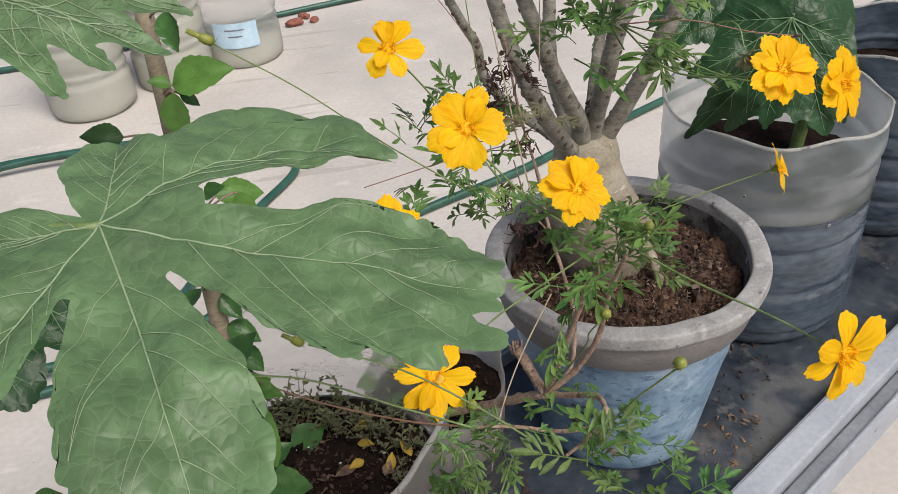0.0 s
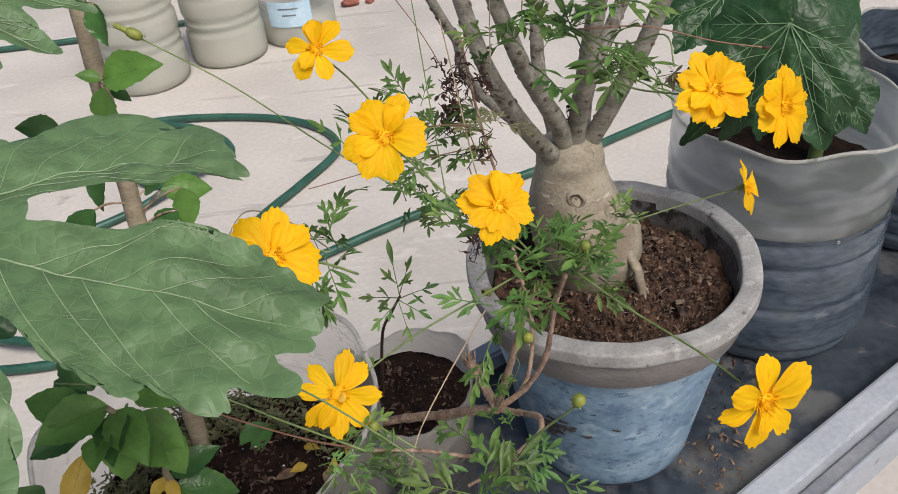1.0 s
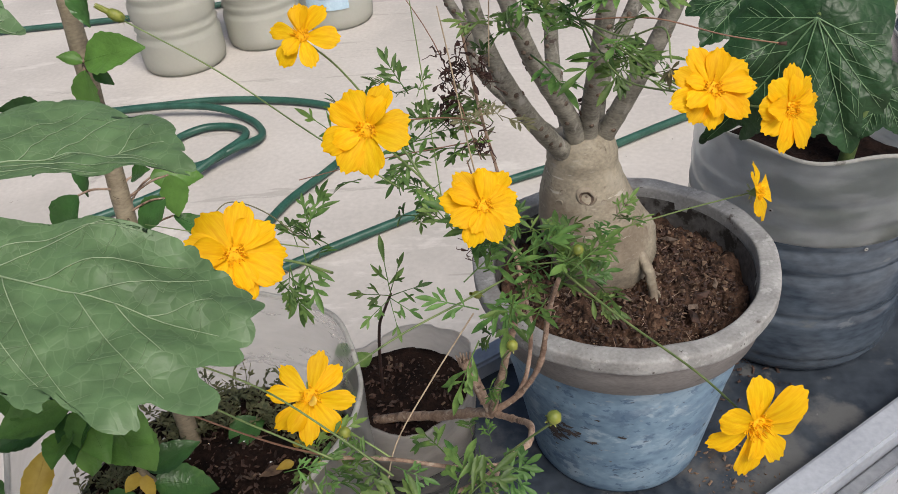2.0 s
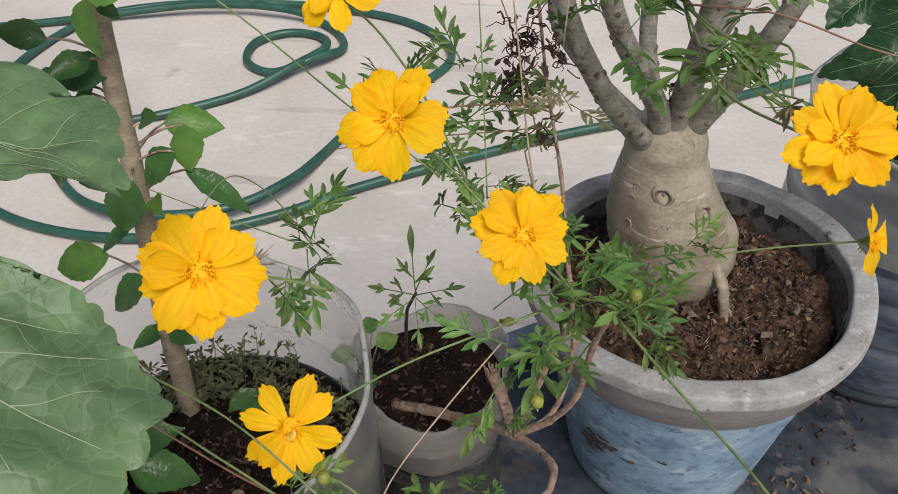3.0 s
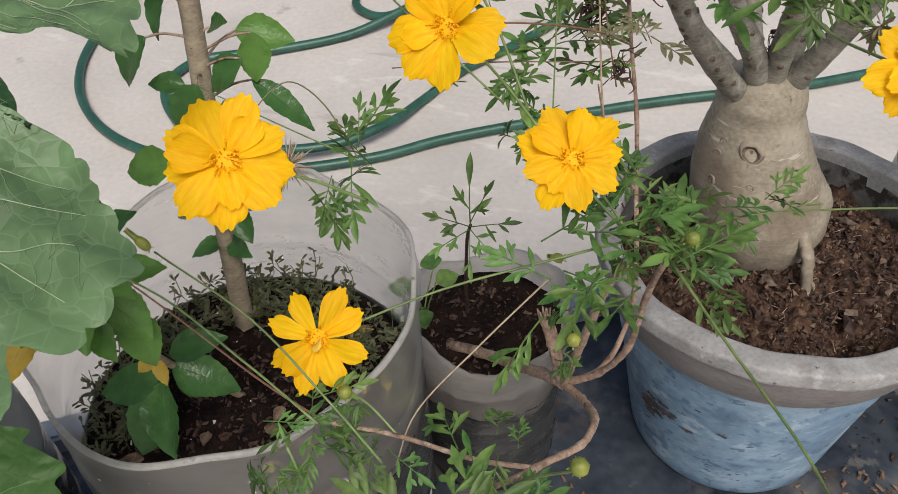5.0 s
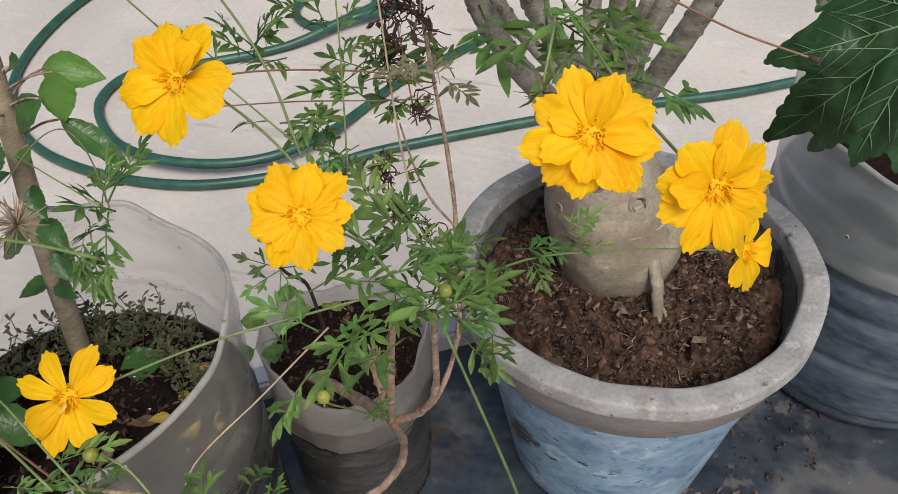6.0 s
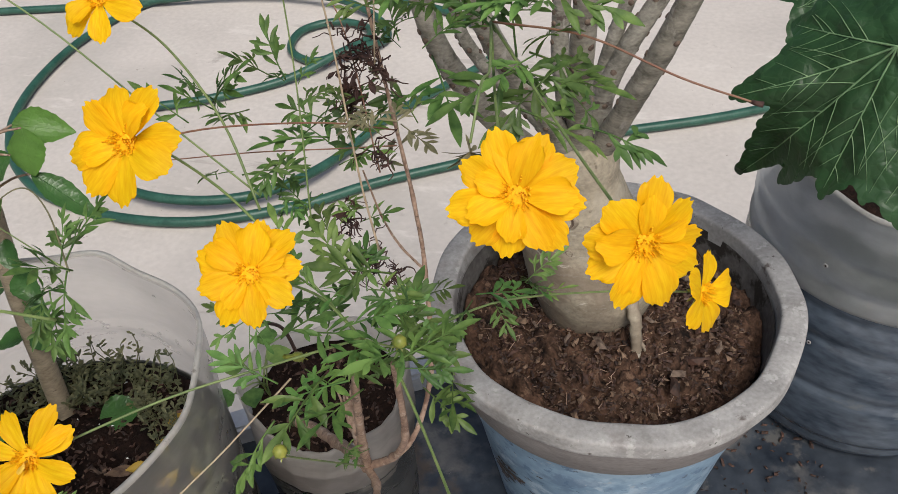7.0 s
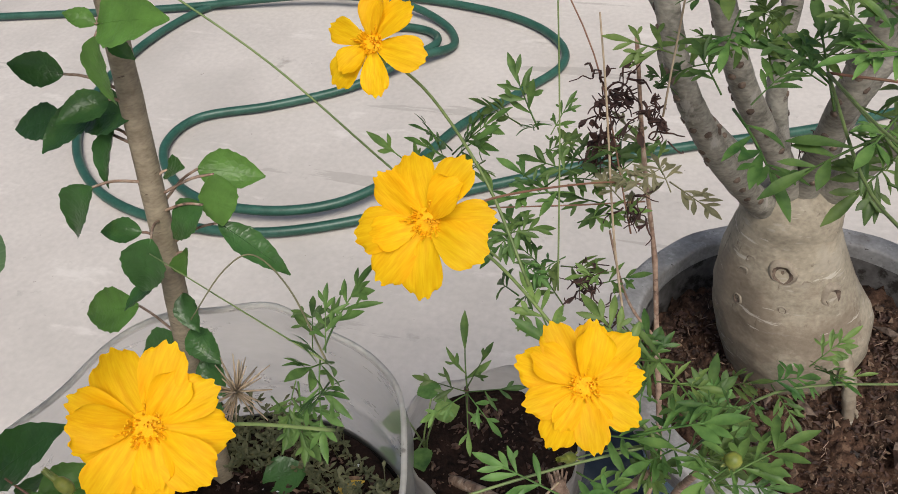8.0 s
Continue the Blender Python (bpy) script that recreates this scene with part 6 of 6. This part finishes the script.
okra2 = thing("okra_plant", (0.559, 0.959, TOP + 0.216), "okra plant with dark glossy lobed leaves in a cut jug", "okra plant")
bm = bmesh.new()
tube(bm, [(0.560, 0.965, 0.790), (0.558, 0.945, 0.900), (0.553, 0.930, 1.000), (0.549, 0.920, 1.150), (0.545, 0.91, 1.35)], 0.0090, 0.0078, 12, 6)
under("stem", bm, M_STEM, okra2, "thick green stem")
for pts in ([(0.551, 0.925, 1.08), (0.510, 0.860, 1.125), (0.455, 0.790, 1.130), (0.407, 0.744, 1.104)], [(0.556, 0.938, 0.93), (0.568, 0.945, 0.940), (0.578, 0.950, 0.926)], [(0.552, 0.935, 1.02), (0.50, 0.98, 1.05), (0.430, 1.000, 1.035)], [(0.551, 0.93, 1.09), (0.60, 0.93, 1.14), (0.64, 0.93, 1.14)]):
    bm = bmesh.new()
    tube(bm, pts, 0.0026, 0.0019, 8, 6)
    under("leaf_stalk", bm, M_STEM, okra2)
palm_leaf(okra2, (0.406, 0.743, 1.102), ((-156, 0.112, 0.020), (-172, 0.074, 0.022, 0), (-133, 0.158, 0.019), (-121, 0.128, 0.020, 0), (-106, 0.110, 0.030), (-90, 0.104, 0.020, 0), (-77, 0.126, 0.026), (-57, 0.102, 0.030), (-32, 0.070, 0.030), (174, 0.074, 0.022), (140, 0.058, 0.030), (100, 0.050, 0.03, 0)),
          (-0.326, -0.859, 0.395), M_DARKLEAF, M_VEIND, 17, "large dark green lobed leaf hanging over the jug's edge", 0.062, (0, 0, 1), 0.10, 0.0016, 0.0028, 0.0008, 4, notch=45, sharp=True, blister=0.0012, cross=False,
          sags=((-131, 0.070, 0.158, 20), (110, 0.050, 0.060, 60), (20, 0.030, 0.060, 45), (-155, -0.020, 0.110, 12)))
for hub, lobes, nrm, sd in (
    ((0.430, 1.000, 1.035), ((-172, 0.080, 0.026), (-140, 0.086, 0.030), (-95, 0.070, 0.034), (150, 0.060, 0.030), (80, 0.050, 0.03)), (-0.2, -0.55, 0.80), 19),
    ((0.578, 0.950, 0.925), ((-112, 0.066, 0.022), (-72, 0.062, 0.022), (-150, 0.048, 0.024), (-30, 0.044, 0.024), (60, 0.030, 0.02)), (-0.2, -0.80, 0.55), 23),
    ((0.640, 0.930, 1.140), ((-118, 0.090, 0.034), (-45, 0.078, 0.034), (23, 0.076, 0.030), (170, 0.070, 0.03)), (0.0, -0.5, 0.85), 31)):
    palm_leaf(okra2, hub, lobes, nrm, M_DARKLEAF, M_VEIND, sd, core=0.030, sharp=True, blister=0.0010, cross=False)


# ---- hose, water jugs and rubble on the floor ----
HOSE = [(2.6, 3.55), (1.6, 3.03), (0.72, 2.53), (0.42, 2.35), (0.12, 2.21), (-0.10, 2.09), (-0.44, 1.88), (-0.62, 1.74), (-0.87, 1.62), (-1.14, 1.60), (-1.40, 1.67), (-1.61, 1.85), (-1.73, 2.11), (-1.76, 2.45), (-1.67, 2.75),
        (-1.45, 2.88), (-1.15, 2.92), (-0.88, 2.93), (-0.56, 2.86), (-0.37, 2.73), (-0.31, 2.57), (-0.41, 2.37), (-0.52, 2.19), (-0.58, 2.02), (-0.62, 1.86), (-0.72, 1.74), (-0.87, 1.675), (-1.05, 1.67), (-1.22, 1.76),
        (-1.34, 1.90), (-1.32, 2.06), (-1.12, 2.17), (-0.93, 2.31), (-0.80, 2.45), (-0.73, 2.58), (-0.79, 2.70), (-0.91, 2.715), (-1.00, 2.63), (-0.98, 2.50), (-0.87, 2.445), (-0.75, 2.50), (-0.685, 2.63), (-0.77, 2.77), (-0.96, 2.84), (-1.30, 2.84), (-1.85, 2.70), (-2.6, 2.5)]
hose = thing("garden_hose", (-0.6, 1.8, 0.0), "dark green garden hose lying in loose loops", "hose")
bm = bmesh.new()
pts = []
for k, (x, y) in enumerate(HOSE):
    lift = 0.026 if k in (24, 25, 26, 27, 33, 34, 40, 43, 44) else 0.0
    pts.append((x, y, 0.0175 + lift))
tube(bm, pts, 0.0135, 0.0135, 10, 7)
under("hose_body", bm, M_HOSE, hose)
far_hose = thing("garden_hose", (-1.0, 4.0, 0.0), "dark hose lying straight across the floor", "hose")
bm = bmesh.new()
tube(bm, [(-3.2, 3.75, 0.018), (-2.2, 3.84, 0.018), (-1.5, 3.90, 0.018), (-0.8, 4.06, 0.018), (-0.1, 4.26, 0.018), (0.9, 4.5, 0.018)], 0.014, 0.014, 10, 8)
under("hose_body", bm, M_HOSE, far_hose)


def water_jug(at, r, h, fill, seed, label, sticker=False):
    ob = thing("water_jug", (at[0], at[1], 0.0), label, "water jug", "water jugs on the floor")
    prof = [(0.0, 0.012), (r * 0.78, 0.006), (r * 0.9, 0.0), (r * 0.97, 0.012), (r, 0.04)]
    for k in range(1, 41):
        z = 0.04 + (h - 0.04) * k / 40
        rr = r
        for q in (0.32, 0.40, 0.60, 0.68):
            rr -= 0.012 * math.exp(-((z - q * h) / 0.012) ** 2)
        prof.append((rr, z))
    inner = [(max(q[0] - 0.004, 0), q[1] + 0.003) for q in prof]
    top = [(r * 0.8, h + 0.07), (r * 0.35, h + 0.12), (r * 0.16, h + 0.14), (r * 0.16, h + 0.19), (r * 0.13, h + 0.19)]
    bm = lathe(prof + top, 56)
    part("wall", bm, M_SHELLW, ob, "frosted ribbed plastic wall")
    bm = lathe([q for q in inner if q[1] < fill] + [(r * 0.96, fill), (0.0, fill)], 48)
    part("water", bm, M_WATER, ob, "cloudy standing water")
    if sticker:
        bm = bmesh.new()
        rows = []
        for k in range(13):
            a = radians(-128 + 68 * k / 12)
            rows.append([bm.verts.new(((r + 0.002) * math.cos(a), (r + 0.002) * math.sin(a), z)) for z in (0.10, 0.21)])
        for a, b in zip(rows, rows[1:]):
            bm.faces.new((a[0], b[0], b[1], a[1]))
        lab = part("label", bm, M_LABELL, ob, "faded pale blue paper label")
        for z, w in ((0.178, 0.5), (0.150, 0.35)):
            bm = bmesh.new()
            rows = []
            for k in range(7):
                a = radians(-94 + 60 * w * (k / 6 - 0.5))
                rows.append([bm.verts.new(((r + 0.0035) * math.cos(a), (r + 0.0035) * math.sin(a), z + dz)) for dz in (0, 0.006)])
            for a, b in zip(rows, rows[1:]):
                bm.faces.new((a[0], b[0], b[1], a[1]))
            part("print_bar", bm, M_RIM2, lab)
    return ob


water_jug((-1.155, 3.365), 0.172, 0.50, 0.40, 1, "large frosted plastic jug of cloudy water on the floor")
water_jug((-0.845, 3.560), 0.165, 0.50, 0.44, 2, "ribbed plastic jug of yellowish water on the floor")
water_jug((-0.550, 3.715), 0.165, 0.50, 0.10, 3, "clear plastic jug with a pale blue label", True)
for k, (x, y, s, a) in enumerate(((-0.34, 4.03, 0.05, 20), (-0.25, 4.05, 0.035, 70), (-0.30, 4.12, 0.04, 130))):
    bm = bmesh.new()
    bmesh.ops.create_icosphere(bm, subdivisions=2, radius=1.0)
    for v in bm.verts:
        v.co = V((v.co.x * s, v.co.y * s * 0.6, v.co.z * s * 0.35)) * (1 + 0.35 * noise.noise(v.co * 1.6 + V((k * 3, 0, 0))))
    low = min(v.co.z for v in bm.verts)
    bmesh.ops.transform(bm, matrix=pose(x, y, -low + 0.001, 0, 0, a), verts=bm.verts)
    tagged(part("brick_piece", bm, M_BRICK, smooth=False), "broken red brick fragment lying on the floor", "rubble", "brick fragments")

# worn label on the planter, torn along its top and one side
def sticker(name, z0, z1, a0, a1, r, material, parent, torn=0.0, seed=0):
    bm = bmesh.new()
    rows = []
    n = max(3, round((a1 - a0) / 1.6))
    for k in range(n + 1):
        a = radians(a0 + (a1 - a0) * k / n)
        j = torn * noise.noise(V((k * 1.3, seed, 0)))
        rows.append([bm.verts.new((r * math.cos(a), r * math.sin(a), z)) for z in (z0 - j * 0.5, z1 + j)])
    for a, b in zip(rows, rows[1:]):
        bm.faces.new((a[0], b[0], b[1], a[1]))
    return part(name, bm, material, parent)


label = tagged(sticker("label", 0.050, 0.160, -36, 6, 0.1275, M_LABELW, left_jug, 0.008, 3), "torn white label with blue print")
for z0, z1, a0, a1 in ((0.070, 0.124, -33, -18), (0.086, 0.132, -16, -5), (0.094, 0.136, -3, 4), (0.146, 0.149, -20, 2)):
    sticker("print_block", z0, z1, a0, a1, 0.1288, M_LABELB, label, 0.004, a0)
for z0, z1, a0, a1 in ((0.080, 0.112, -31, -28), (0.086, 0.114, -26, -24), (0.078, 0.090, -23, -20), (0.096, 0.122, -14, -12), (0.100, 0.108, -11, -7), (0.104, 0.126, -1, 1)):
    sticker("print_bar", z0, z1, a0, a1, 0.1296, M_LABELW, label, 0.003, a0)
